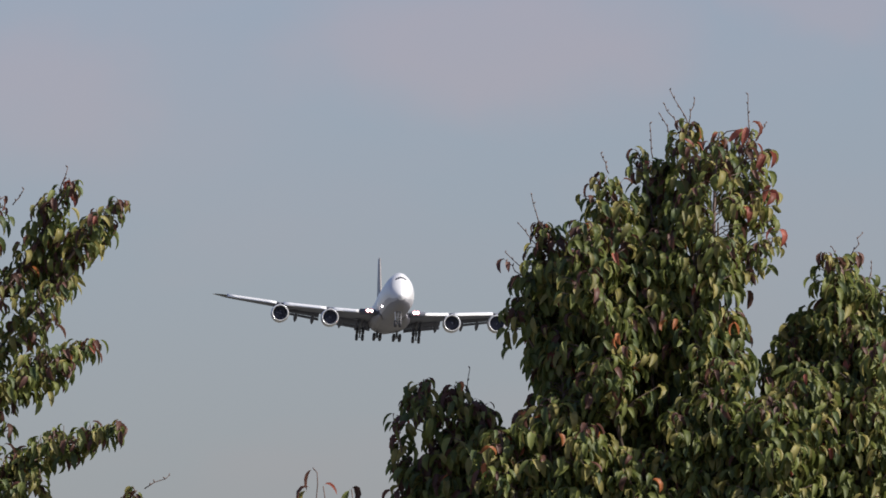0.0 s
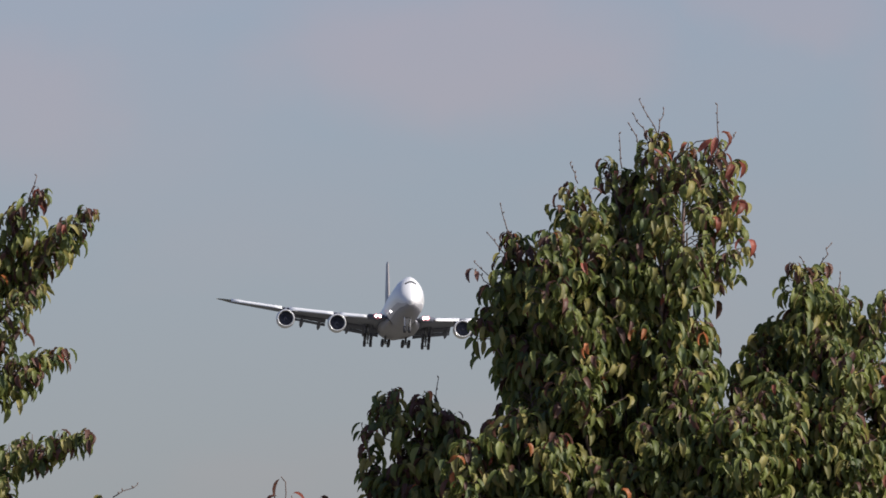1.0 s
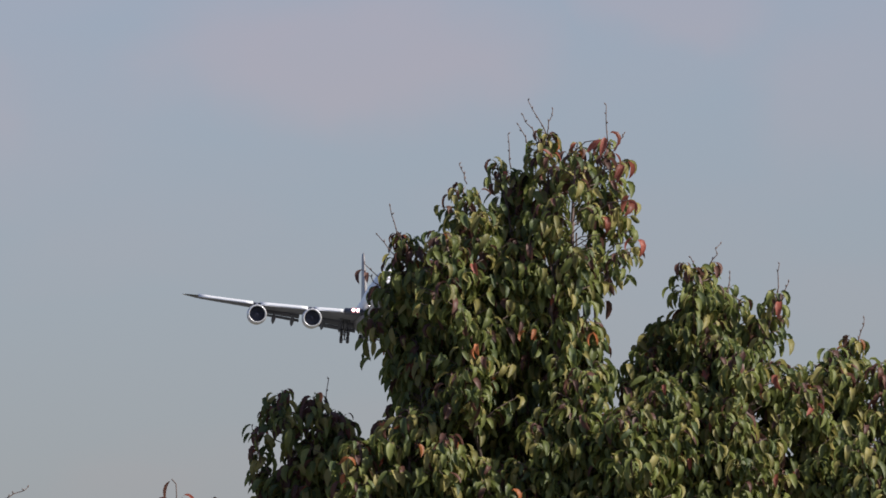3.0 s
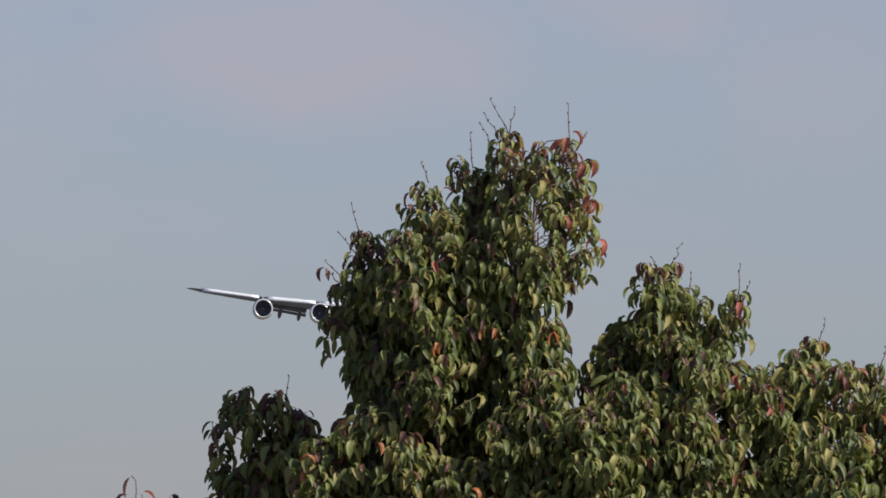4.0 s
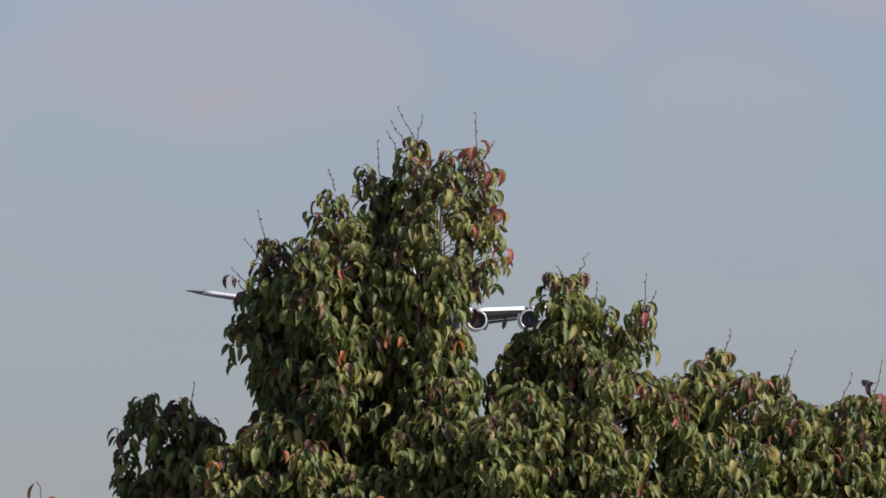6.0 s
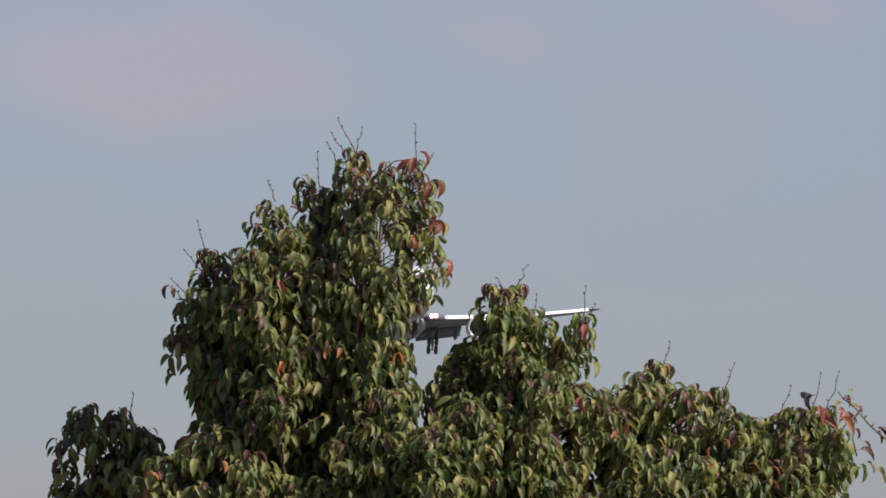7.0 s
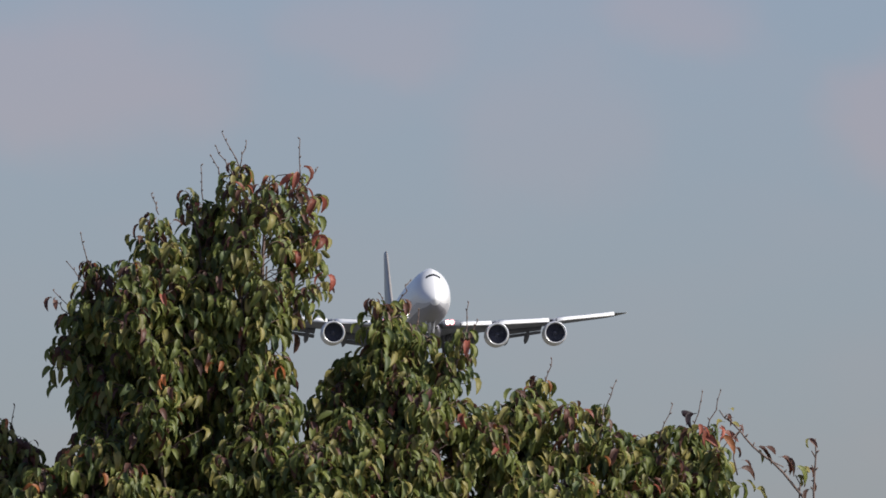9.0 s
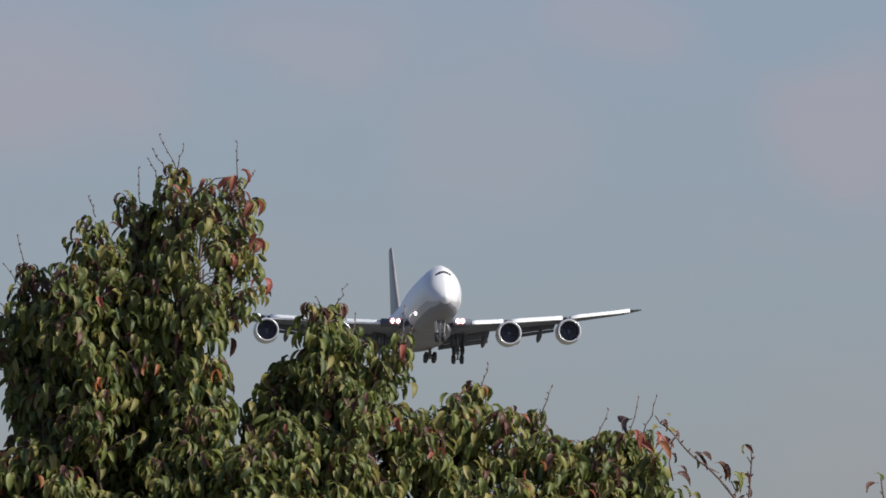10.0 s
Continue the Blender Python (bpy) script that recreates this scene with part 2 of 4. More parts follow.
def joined_leaves(name, leaves, parent, label):
    """All leaves of the list as one mesh."""
    verts, faces, index = [], [], []
    base = 0
    for m, kind, colour in leaves:
        v, f = TEMPLATES[kind]
        a = np.array(m)
        verts.append(v @ a[:3, :3].T + a[:3, 3])
        faces += [tuple(i + base for i in q) for q in f]
        index += [colour] * len(f)
        base += len(v)
    ob = from_lists(name, np.concatenate(verts), faces, LEAF_JOINED, parent, label, index)
    return tagged(ob, kind="stuff")


# open places in the crowns: x, z, half width, half height
CLEARINGS = [(0.205, 5.278, 0.042, 0.094), (0.237, 5.177, 0.056, 0.063), (0.339, 5.140, 0.025, 0.042), (0.113, 5.089, 0.042, 0.058), (0.318, 5.310, 0.023, 0.033), (0.279, 5.393, 0.019, 0.028), (-0.994, 4.296, 0.051, 0.069), (-1.005, 4.384, 0.032, 0.046), (1.429, 4.344, 0.037, 0.064), (0.948, 4.443, 0.047, 0.064), (1.420, 4.499, 0.037, 0.047), (1.001, 4.579, 0.042, 0.052), (1.088, 4.305, 0.047, 0.052), (-0.576, 4.725, 0.032, 0.064), (0.360, 4.771, 0.039, 0.050), (-0.194, 5.117, 0.026, 0.043), (-0.032, 5.243, 0.026, 0.043), (0.636, 4.656, 0.032, 0.046), (1.259, 4.460, 0.032, 0.046), (1.605, 4.333, 0.035, 0.064), (-0.655, 4.448, 0.047, 0.088)]


def in_clearing(p):
    return any(((p[0] - x) / rx) ** 2 + ((p[2] - z - 0.035) / rz) ** 2 < 1 for x, z, rx, rz in CLEARINGS)


class Tree:
    """A tree with trunk, limbs, leafy shoots and bare tips; places are world metres."""

    def __init__(self, name, x, y, label, category="tree", leaf_size=0.86, bronze=0.045):
        self.leaf_size, self.bronze = leaf_size, bronze
        self.thing = tagged(empty(name, pose(x, y, 0)), label, category)
        self.origin = Vector((x, y, 0))
        self.leaves = []
        self.tv, self.tf = [], []

    def local(self, p):
        return Vector(p) - self.origin

    def branch(self, name, points, radii, n=8, mat=None):
        v, f = [], []
        tube(v, f, [self.local(p) for p in points], radii, n)
        return from_lists(name, v, f, [mat or BARK], self.thing)

    def leaf(self, p, azimuth, tip=0.0, colour=None, size=None, lean=None):
        kind = int(RNG.integers(len(TEMPLATES))) if lean is None else int(RNG.choice([1, 3, 6]))
        if colour is None:
            r = RNG.random()
            tip *= 1.25 if p[2] > 5.0 else 0.45
            brown = self.bronze + 0.36 * tip + (0.05 if p[2] > 5.05 else 0.0)
            colour = 3 if r < brown else 4 if r < brown + 0.005 + 0.025 * tip else 5 if r < brown + 0.009 + 0.03 * tip else 0 if r < 0.62 else 1 if r < 0.86 else 2
        s = size or self.leaf_size * float(RNG.uniform(0.66, 1.12)) * (1 - 0.25 * tip)
        m = leaf_matrix(self.local(p), azimuth, float(RNG.normal(0, 0.18)), float(RNG.normal(0, 0.27)) if lean is None else lean, s)
        if in_clearing(p):
            return
        self.leaves.append((m, kind, colour))

    def twig(self, points, r0, r1):
        k = len(points) - 1
        tube(self.tv, self.tf, [self.local(p) for p in points], [r0 + (r1 - r0) * i / k for i in range(k + 1)], 4)

    def shoot(self, base, tip, width, density=1.0, spread=0.9, keep=1.0):
        """A leafy leader from base to tip with side twigs that shorten towards the tip."""
        base, tip = Vector(base), Vector(tip)
        axis = tip - base
        length = axis.length
        up = axis.normalized()
        side = up.cross(Vector((0, 1, 0))).normalized()
        back = up.cross(side)
        bow = side * float(RNG.normal(0, 0.03 * length)) + back * float(RNG.normal(0, 0.03 * length))

        def spine(s):
            return base + axis * s + bow * math.sin(math.pi * s)
        self.twig([spine(i / 6) for i in range(7)], 0.007 + 0.008 * length, 0.0025)
        count = max(4, int(density * (length * width * 900 + 10 * length)))
        for i in range(count):
            s = (i + RNG.random()) / count
            reach = width * min(1.0, (1.04 - s) / 0.42) ** 0.8 * float(RNG.uniform(0.5, 1.1))
            phi = float(RNG.uniform(0, 2 * math.pi))
            out = side * math.cos(phi) + back * math.sin(phi)
            start = spine(s)
            reach = max(reach, 0.03)
            end = start + out * reach * spread + up * reach * 0.45
            sag = Vector((0, 0, -0.12 * reach))
            pts = [start, start.lerp(end, 0.5) + sag * -0.5, end]
            if not in_clearing(pts[1]) or RNG.random() < 0.08:
                self.twig(pts, 0.0028, 0.0014)
            az = math.atan2(out.y, out.x)
            n = max(2, int(reach / 0.0172))
            for k in range(n):
                if RNG.random() > keep:
                    continue
                q = (k + 1) / n
                p = pts[0].lerp(pts[1], 2 * q) if q < 0.5 else pts[1].lerp(pts[2], 2 * q - 1)
                turn = az + (1 if k % 2 else -1) * float(RNG.uniform(0.3, 1.5)) + float(RNG.normal(0, 0.3))
                self.leaf(p, turn, tip=max(0.0, (s - 0.72) / 0.28) * (0.35 + 0.65 * q) * 0.9)
        for k in range(6):
            self.leaf(tip - up * 0.008 * k, float(RNG.uniform(0, 6.28)), tip=0.8)

    def bare(self, base, tip):
        """A bare tip twig with kinks and buds."""
        base, tip = Vector(base), Vector(tip)
        v, f = [], []
        pts = [base.lerp(tip, i / 4) + Vector((RNG.normal(0, 0.004), RNG.normal(0, 0.004), 0)) * (0 < i < 4) for i in range(5)]
        tube(v, f, [self.local(p) for p in pts], [0.0026, 0.0024, 0.0022, 0.0019, 0.0017], 5)
        for i in (1, 2, 3, 4):
            p = self.local(pts[i])
            d = Vector((RNG.normal(0, 1), RNG.normal(0, 1), 1.2)).normalized()
            tube(v, f, [p, p + d * 0.006, p + d * 0.013], [0.002, 0.0034, 0.001], 5)
        from_lists("twig", v, f, [TWIG_BARK], self.thing)

    def done(self, label, singles=300, above=4.0):
        from_lists("twig", self.tv, self.tf, [TWIG_BARK], self.thing)["kind"] = "stuff"
        high = [i for i, (m, _, _) in enumerate(self.leaves) if m.translation.z > above]
        front = sorted(high, key=lambda i: self.leaves[i][0].translation.y)[:singles * 5]
        chosen = set(int(i) for i in RNG.permutation(front)[:singles])
        for i in sorted(chosen):
            single_leaf(self.thing, *self.leaves[i])
        joined_leaves("crown", [q for i, q in enumerate(self.leaves) if i not in chosen], self.thing, label)


def lobes(tree, fork, rows, density=1.0, limb=0.011):
    """Leafy leaders of one limb. Rows: tip x, z, base x, z, half width, depth offset."""
    for x1, z1, x0, z0, w, dy in rows:
        base, tip = Vector((x0, TREE_Y + dy, z0)), Vector((x1, TREE_Y + dy * 0.9, z1))
        tree.branch("limb", [fork, Vector(fork).lerp(base, 0.55) + Vector((0, 0, 0.12)), base, base.lerp(tip, 0.5)], [limb * 1.5, limb, limb * 0.7, limb * 0.35])
        tree.shoot(base, tip, w, density)


TREE_Y = 55.0


def make_main_tree():
    tree = Tree("cherry_tree", 0.35, TREE_Y, "broad leafy cherry tree turning to autumn colour on the grass", leaf_size=0.81, bronze=0.06)
    tree.branch("trunk", [(0.35, TREE_Y, 0), (0.33, TREE_Y, 0.6), (0.38, TREE_Y + 0.03, 1.3), (0.36, TREE_Y, 2.0)], [0.13, 0.10, 0.09, 0.085], 12)
    fork = (0.36, TREE_Y, 1.95)
    # tall leader
    lobes(tree, fork, [
        (0.111, 5.642, 0.125, 4.955, 0.17, 0.0), (0.360, 5.605, 0.302, 5.001, 0.155, 0.1), (-0.235, 5.421, -0.078, 4.771, 0.17, -0.1), (-0.097, 5.527, -0.021, 4.955, 0.12, 0.05),
        (0.233, 5.578, 0.221, 4.863, 0.13, -0.2), (-0.032, 5.486, 0.014, 4.863, 0.13, 0.15), (0.463, 5.167, 0.256, 4.955, 0.08, -0.1),
        # the two lobes at depth 0.4 are added behind to cast shade leftwards
        (-0.482, 5.232, -0.263, 4.540, 0.20, 0.0), (-0.309, 5.204, -0.194, 4.402, 0.20, -0.3), (-0.590, 5.031, -0.400, 4.520, 0.13, 0.1), (-0.615, 4.890, -0.430, 4.570, 0.105, 0.0), (-0.424, 5.071, -0.332, 4.402, 0.20, 0.4), (-0.217, 5.278, -0.148, 4.679, 0.18, 0.4), (0.147, 5.378, 0.119, 4.894, 0.14, -0.25)], density=0.8)
    lobes(tree, fork, [
        (0.014, 5.186, 0.002, 4.632, 0.23, -0.1), (-0.217, 4.955, -0.194, 4.079, 0.33, 0.2), (0.152, 4.863, 0.175, 4.171, 0.17, 0.2), (-0.430, 4.790, -0.350, 4.033, 0.12, -0.1),
        (-0.666, 4.367, -0.574, 3.941, 0.15, -0.35), (-0.551, 4.460, -0.493, 3.941, 0.14, -0.2), (-0.459, 4.506, -0.401, 3.941, 0.16, -0.35), (-0.309, 4.379, -0.309, 3.895, 0.18, -0.45), (-0.113, 4.275, -0.125, 3.848, 0.22, -0.4), (0.106, 4.483, 0.060, 3.941, 0.17, -0.4), (-0.101, 4.771, -0.101, 4.079, 0.24, 0.3), (-0.044, 4.621, -0.044, 4.079, 0.20, 0.0), (-0.217, 4.679, -0.194, 4.171, 0.18, 0.05), (0.244, 4.644, 0.244, 3.941, 0.20, -0.4), (0.286, 4.863, 0.221, 4.402, 0.12, -0.1), (0.152, 4.937, 0.151, 4.511, 0.14, -0.2), (0.267, 4.845, 0.232, 4.464, 0.11, -0.15), (0.416, 4.475, 0.403, 3.911, 0.20, -0.6)])
    # second leader
    lobes(tree, fork, [
        (0.671, 5.094, 0.683, 4.448, 0.16, -0.1), (0.775, 5.105, 0.752, 4.448, 0.15, 0.1), (0.890, 4.955, 0.844, 4.310, 0.15, 0.0), (1.047, 4.974, 0.913, 4.356, 0.11, -0.1),
        (0.521, 4.748, 0.567, 4.171, 0.17, -0.1), (0.590, 4.863, 0.659, 4.125, 0.22, 0.2), (0.798, 4.771, 0.798, 3.941, 0.30, -0.3), (0.521, 4.540, 0.521, 3.895, 0.25, -0.3),
        (1.028, 4.679, 1.005, 3.941, 0.24, -0.2), (0.578, 4.589, 0.572, 3.967, 0.20, -0.5), (0.841, 4.426, 0.837, 3.918, 0.20, -0.5), (1.167, 4.563, 1.167, 3.895, 0.20, -0.3)])
    # low leaders
    lobes(tree, fork, [
        (1.351, 4.785, 1.370, 4.171, 0.15, 0.0), (1.199, 4.689, 1.254, 4.279, 0.13, 0.1), (1.274, 4.737, 1.312, 4.281, 0.14, -0.1), (1.813, 4.573, 1.808, 4.245, 0.12, 0.1), (1.466, 4.679, 1.443, 4.079, 0.15, -0.2), (1.236, 4.644, 1.282, 4.079, 0.17, -0.1), (1.616, 4.679, 1.605, 4.079, 0.14, 0.0),
        (1.651, 4.563, 1.651, 3.987, 0.18, -0.3), (1.789, 4.563, 1.789, 3.987, 0.15, 0.1), (1.974, 4.586, 1.905, 4.033, 0.13, 0.0), (1.882, 4.460, 1.858, 3.941, 0.18, -0.2),
        (2.089, 4.506, 2.020, 3.987, 0.13, -0.1), (1.916, 4.598, 1.912, 4.248, 0.13, 0.0), (2.031, 4.601, 2.005, 4.226, 0.12, 0.05), (1.420, 4.402, 1.420, 3.895, 0.24, -0.4)])
    # a bare sprig with two dark leaves hanging from its end
    tree.bare(SPRIG[0], SPRIG[1])
    for back, azimuth, size in ((0.0, 3.9, 0.75), (0.1, 4.6, 0.7), (0.7, 3.6, 0.8)):
        tree.leaf(Vector(SPRIG[1]).lerp(SPRIG[0], back), azimuth, colour=3, size=size)
    # lower crown, under the line of sight
    for i in range(16):
        a = i * 2.4
        r = 0.5 + 0.9 * (i % 4) / 3
        x, y, z = 0.4 + 1.5 * r * math.cos(a), TREE_Y + r * math.sin(a), 2.5 + 0.22 * (i % 5)
        tree.branch("limb", [fork, Vector(fork).lerp((x, y, z), 0.6) + Vector((0, 0, 0.1)), (x, y, z)], [0.03, 0.022, 0.012])
        tree.shoot((x, y, z), (x * 1.05, y, z + 0.9), 0.36, 0.2)
    for x1, z1, x0, z0 in BARE_TIPS:
        tree.bare((x0, TREE_Y - 0.02, z0), (x1, TREE_Y - 0.02, z1))
    # a few strongly coloured leaves on the sunny side
    for x, z, colour in BRIGHT_LEAVES:
        edge = x > 0.3 and z > 5.1
        if edge:
            x -= 0.025
            tree.twig([(x - 0.16, TREE_Y - 0.2, z - 0.03), (x - 0.08, TREE_Y - 0.35, z + 0.03), (x, TREE_Y - 0.5, z + 0.03)], 0.003, 0.0015)
        for k in range(3 if edge else 2):
            tree.leaf((x + RNG.normal(0, 0.012), TREE_Y - 0.5 + 0.02 * k, z + 0.03 + RNG.normal(0, 0.010)), -math.pi / 2 + RNG.normal(0, 1.1), colour=colour, size=0.8 if edge else 0.58)
    tree.done("dense drooping leaves, green with bronze shoot tips")


SPRIG = [(x, TREE_Y, z) for x, z in ((-0.548, 4.999), (-0.640, 5.082))]
BARE_TIPS = [
    (0.035, 5.778, 0.111, 5.629), (0.136, 5.739, 0.111, 5.635), (0.014, 5.716, 0.083, 5.605), (-0.005, 5.675, 0.048, 5.578), (-0.048, 5.638, -0.037, 5.497), (-0.249, 5.518, -0.217, 5.435),
    (0.355, 5.755, 0.360, 5.601), (0.427, 5.638, 0.394, 5.578), (-0.533, 5.347, -0.498, 5.220), (-0.586, 5.232, -0.482, 5.105), (-0.643, 5.117, -0.516, 4.990), (0.816, 5.181, 0.770, 5.094),
    (0.694, 5.126, 0.717, 5.047), (0.853, 5.059, 0.835, 4.955), (1.056, 5.096, 1.042, 4.967), (1.093, 5.020, 1.063, 4.944), (1.400, 4.870, 1.370, 4.759), (1.662, 4.782, 1.623, 4.674),
    ]
BRIGHT_LEAVES = [(0.491, 5.133, 4), (0.042, 4.771, 5), (-0.159, 4.704, 5), (1.192, 4.441, 4), (1.584, 4.409, 5), (0.304, 4.766, 5), (0.371, 5.550, 4), (0.463, 5.301, 4),
                 (0.348, 5.163, 4), (0.445, 5.435, 4), (-0.424, 4.321, 5), (1.997, 4.563, 4), (-0.701, 4.268, 5), (2.066, 4.540, 4)]
make_main_tree()


def make_shaded_tree():
    tree = Tree("cherry_tree", -0.93, TREE_Y + 0.25, "small dark cherry tree in the shade of the broad one", bronze=0.2)
    y = TREE_Y + 0.25
    tree.branch("trunk", [(-0.93, y, 0), (-0.9, y, 0.9), (-0.95, y, 1.8), (-0.92, y, 2.7)], [0.07, 0.055, 0.05, 0.04], 10)
    fork = (-0.92, y, 2.65)
    lobes(tree, fork, [
        (-0.995, 4.595, -0.900, 4.060, 0.145, 0.25), (-0.855, 4.580, -0.839, 4.013, 0.16, 0.2), (-1.085, 4.365, -0.960, 3.970, 0.09, 0.25), (-0.735, 4.500, -0.730, 3.941, 0.17, 0.1),
        (-0.915, 4.365, -0.895, 3.848, 0.22, 0.25)], density=1.0)
    for i in range(6):
        a = i * 1.05
        x, yy, z = -0.92 + 0.3 * math.cos(a), y + 0.3 * math.sin(a), 2.9 + 0.12 * i
        tree.branch("limb", [fork, (x, yy, z)], [0.02, 0.01])
        tree.shoot((x, yy, z), (x, yy, z + 0.6), 0.26, 0.3)
    for x1, z1, x0, z0 in [(-0.793, 4.651, -0.812, 4.448), (-1.109, 4.460, -1.074, 4.310)]:
        tree.bare((x0, y - 0.1, z0), (x1, y - 0.1, z1))
    tree.done("dense drooping leaves, dark green with bronze tips")


make_shaded_tree()


def make_side_tree():
    tree = Tree("cherry_tree", -3.9, TREE_Y + 0.3, "cherry tree with outstretched leafy branches on the grass", leaf_size=0.74, bronze=0.11)
    tree.branch("trunk", [(-3.9, TREE_Y + 0.3, 0), (-3.88, TREE_Y + 0.3, 0.8), (-3.93, TREE_Y + 0.28, 1.6), (-3.9, TREE_Y + 0.3, 2.4)], [0.12, 0.095, 0.085, 0.08], 12)
    fork = (-3.9, TREE_Y + 0.3, 2.35)
    joint = []
    for x1, z1, x0, z0, w, dens in SIDE_SHOOTS:
        base, tip = (x0, TREE_Y + RNG.normal(0.1, 0.12), z0), (x1, TREE_Y + RNG.normal(0, 0.1), z1)
        if not joint or len(joint) % 4 == 0:
            tree.branch("limb", [fork, Vector(fork).lerp(base, 0.5) + Vector((-0.1, 0, 0.25)), base, Vector(base).lerp(tip, 0.5)], [0.03, 0.010, 0.006, 0.003])
        else:
            near = min(joint, key=lambda q: (Vector(q) - Vector(base)).length)
            tree.branch("limb", [near, Vector(near).lerp(base, 0.5) + Vector((0, 0.02, -0.04)), base, Vector(base).lerp(tip, 0.5)], [0.006, 0.0055, 0.005, 0.003])
        joint.append(base)
        tree.shoot(base, tip, w, dens)
    for i in range(14):
        a = i * 2.4
        r = 0.3 + 0.7 * (i % 4) / 3
        x, y, z = -4.35 + 1.0 * r * math.cos(a), TREE_Y + 0.3 + r * math.sin(a), 2.7 + 0.5 * (i % 5)
        tree.branch("limb", [fork, Vector(fork).lerp((x, y, z), 0.6) + Vector((0, 0, 0.1)), (x, y, z)], [0.03, 0.022, 0.012])
        tree.shoot((x, y, z), (x - 0.1, y, z + 0.8), 0.3, 0.28)
    for x1, z1, x0, z0 in [(-2.431, 5.480, -2.469, 5.353), (-2.611, 5.391, -2.658, 5.327), (-2.024, 4.213, -2.124, 4.161)]:
        tree.bare((x0, TREE_Y, z0), (x1, TREE_Y, z1))
    tree.done("drooping leaves along the shoots, green with bronze tips")


SIDE_SHOOTS = [
    # tip x, z, base x, z, half width, density
    (-2.411, 5.421, -2.700, 4.962, 0.080, 1.5), (-2.485, 5.357, -2.607, 5.054, 0.065, 1.2), (-2.211, 5.342, -2.562, 4.961, 0.082, 2.0), (-2.306, 5.282, -2.492, 5.030, 0.070, 1.3), (-2.702, 5.354, -2.839, 4.963, 0.09, 0.5),
    (-2.489, 4.869, -2.794, 4.686, 0.060, 0.7), (-2.337, 4.764, -2.842, 4.479, 0.088, 2.0), (-2.448, 4.679, -2.726, 4.501, 0.08, 1.3), (-2.217, 4.410, -2.821, 4.179, 0.082, 1.8), (-2.492, 4.412, -2.659, 4.201, 0.065, 1.1),
    (-2.544, 4.212, -2.845, 4.018, 0.12, 0.75), (-2.157, 4.156, -2.407, 3.946, 0.055, 1.0), (-2.702, 4.755, -2.958, 4.411, 0.11, 0.4), (-2.681, 4.432, -2.891, 4.087, 0.11, 0.5), (-2.630, 5.054, -2.887, 4.687, 0.09, 0.45),
    (-2.423, 5.007, -2.701, 4.801, 0.07, 1.1), (-2.574, 4.812, -2.795, 4.640, 0.06, 1.0)]
make_side_tree()


def make_sapling():
    """Thin, nearly leafless branch ends beside the broad tree."""
    tree = Tree("sapling", 2.75, TREE_Y - 0.2, "thin sparse sapling with few yellowing leaves on the grass")
    y = TREE_Y - 0.2
    tree.branch("trunk", [(2.75, y, 0), (2.72, y, 1.2), (2.76, y, 2.6), (2.74, y, 3.6)], [0.03, 0.026, 0.022, 0.015], 8)
    for k, chain in enumerate(SAPLING_BRANCHES):
        pts = [(chain[i], y, chain[i + 1]) for i in range(0, len(chain), 2)]
        rooted = k < 3
        if rooted:
            pts = [(2.74, y, 3.55)] + pts
        tree.branch("branch", pts, [(0.0058 if rooted else 0.0034) * (1 - 0.62 * i / len(pts)) for i in range(len(pts))], 6, TWIG_BARK)
        for i in range(2, len(pts) - 1):
            p, d = Vector(pts[i]), Vector((RNG.choice([-1.0, 1.0]) * 0.7, -0.3, 0.8)).normalized()
            tube(tree.tv, tree.tf, [tree.local(p), tree.local(p + d * 0.012), tree.local(p + d * 0.020)], [0.003, 0.0036, 0.0012], 5)
    for x, z, heading, colour, size in SAPLING_LEAVES:
        tree.leaf((x, y, z), heading, colour=colour, size=1.15 * size, lean=RNG.uniform(0.5, 1.2))
    for x1, z1, x0, z0 in [(1.890, 4.683, 1.838, 4.528), (2.011, 4.735, 1.973, 4.572), (2.085, 4.743, 2.033, 4.585)]:
        tree.bare((x0, y, z0), (x1, y, z1))
    # two near-black withered leaves folded together on one shoot
    for heading, lean in ((3.0, 1.2), (3.4, 0.8), (2.8, 1.4)):
        tree.leaf((1.989, y - 0.03, 4.649), heading, colour=6, size=0.85, lean=lean)
    tree.done("few scattered leaves", singles=8)


SAPLING_BRANCHES = [[2.508, 4.220, 2.404, 4.344, 2.347, 4.413, 2.299, 4.459, 2.259, 4.486, 2.219, 4.520, 2.187, 4.555, 2.167, 4.582, 2.131, 4.617, 2.103, 4.634, 2.081, 4.665],
                    [2.477, 4.220, 2.470, 4.345, 2.474, 4.424, 2.478, 4.495, 2.474, 4.554],
                    [3.054, 4.249, 3.016, 4.364, 3.006, 4.433],
                    [2.159, 4.401, 2.142, 4.471, 2.145, 4.519, 2.155, 4.566, 2.178, 4.610],
                    [2.412, 4.305, 2.415, 4.368, 2.395, 4.406],
                    [2.299, 4.459, 2.315, 4.452, 2.347, 4.437],
                    [2.219, 4.520, 2.227, 4.536],
                    [2.474, 4.424, 2.461, 4.447],
                    [2.476, 4.479, 2.459, 4.506],
                    [2.167, 4.582, 2.109, 4.526, 2.094, 4.502]]
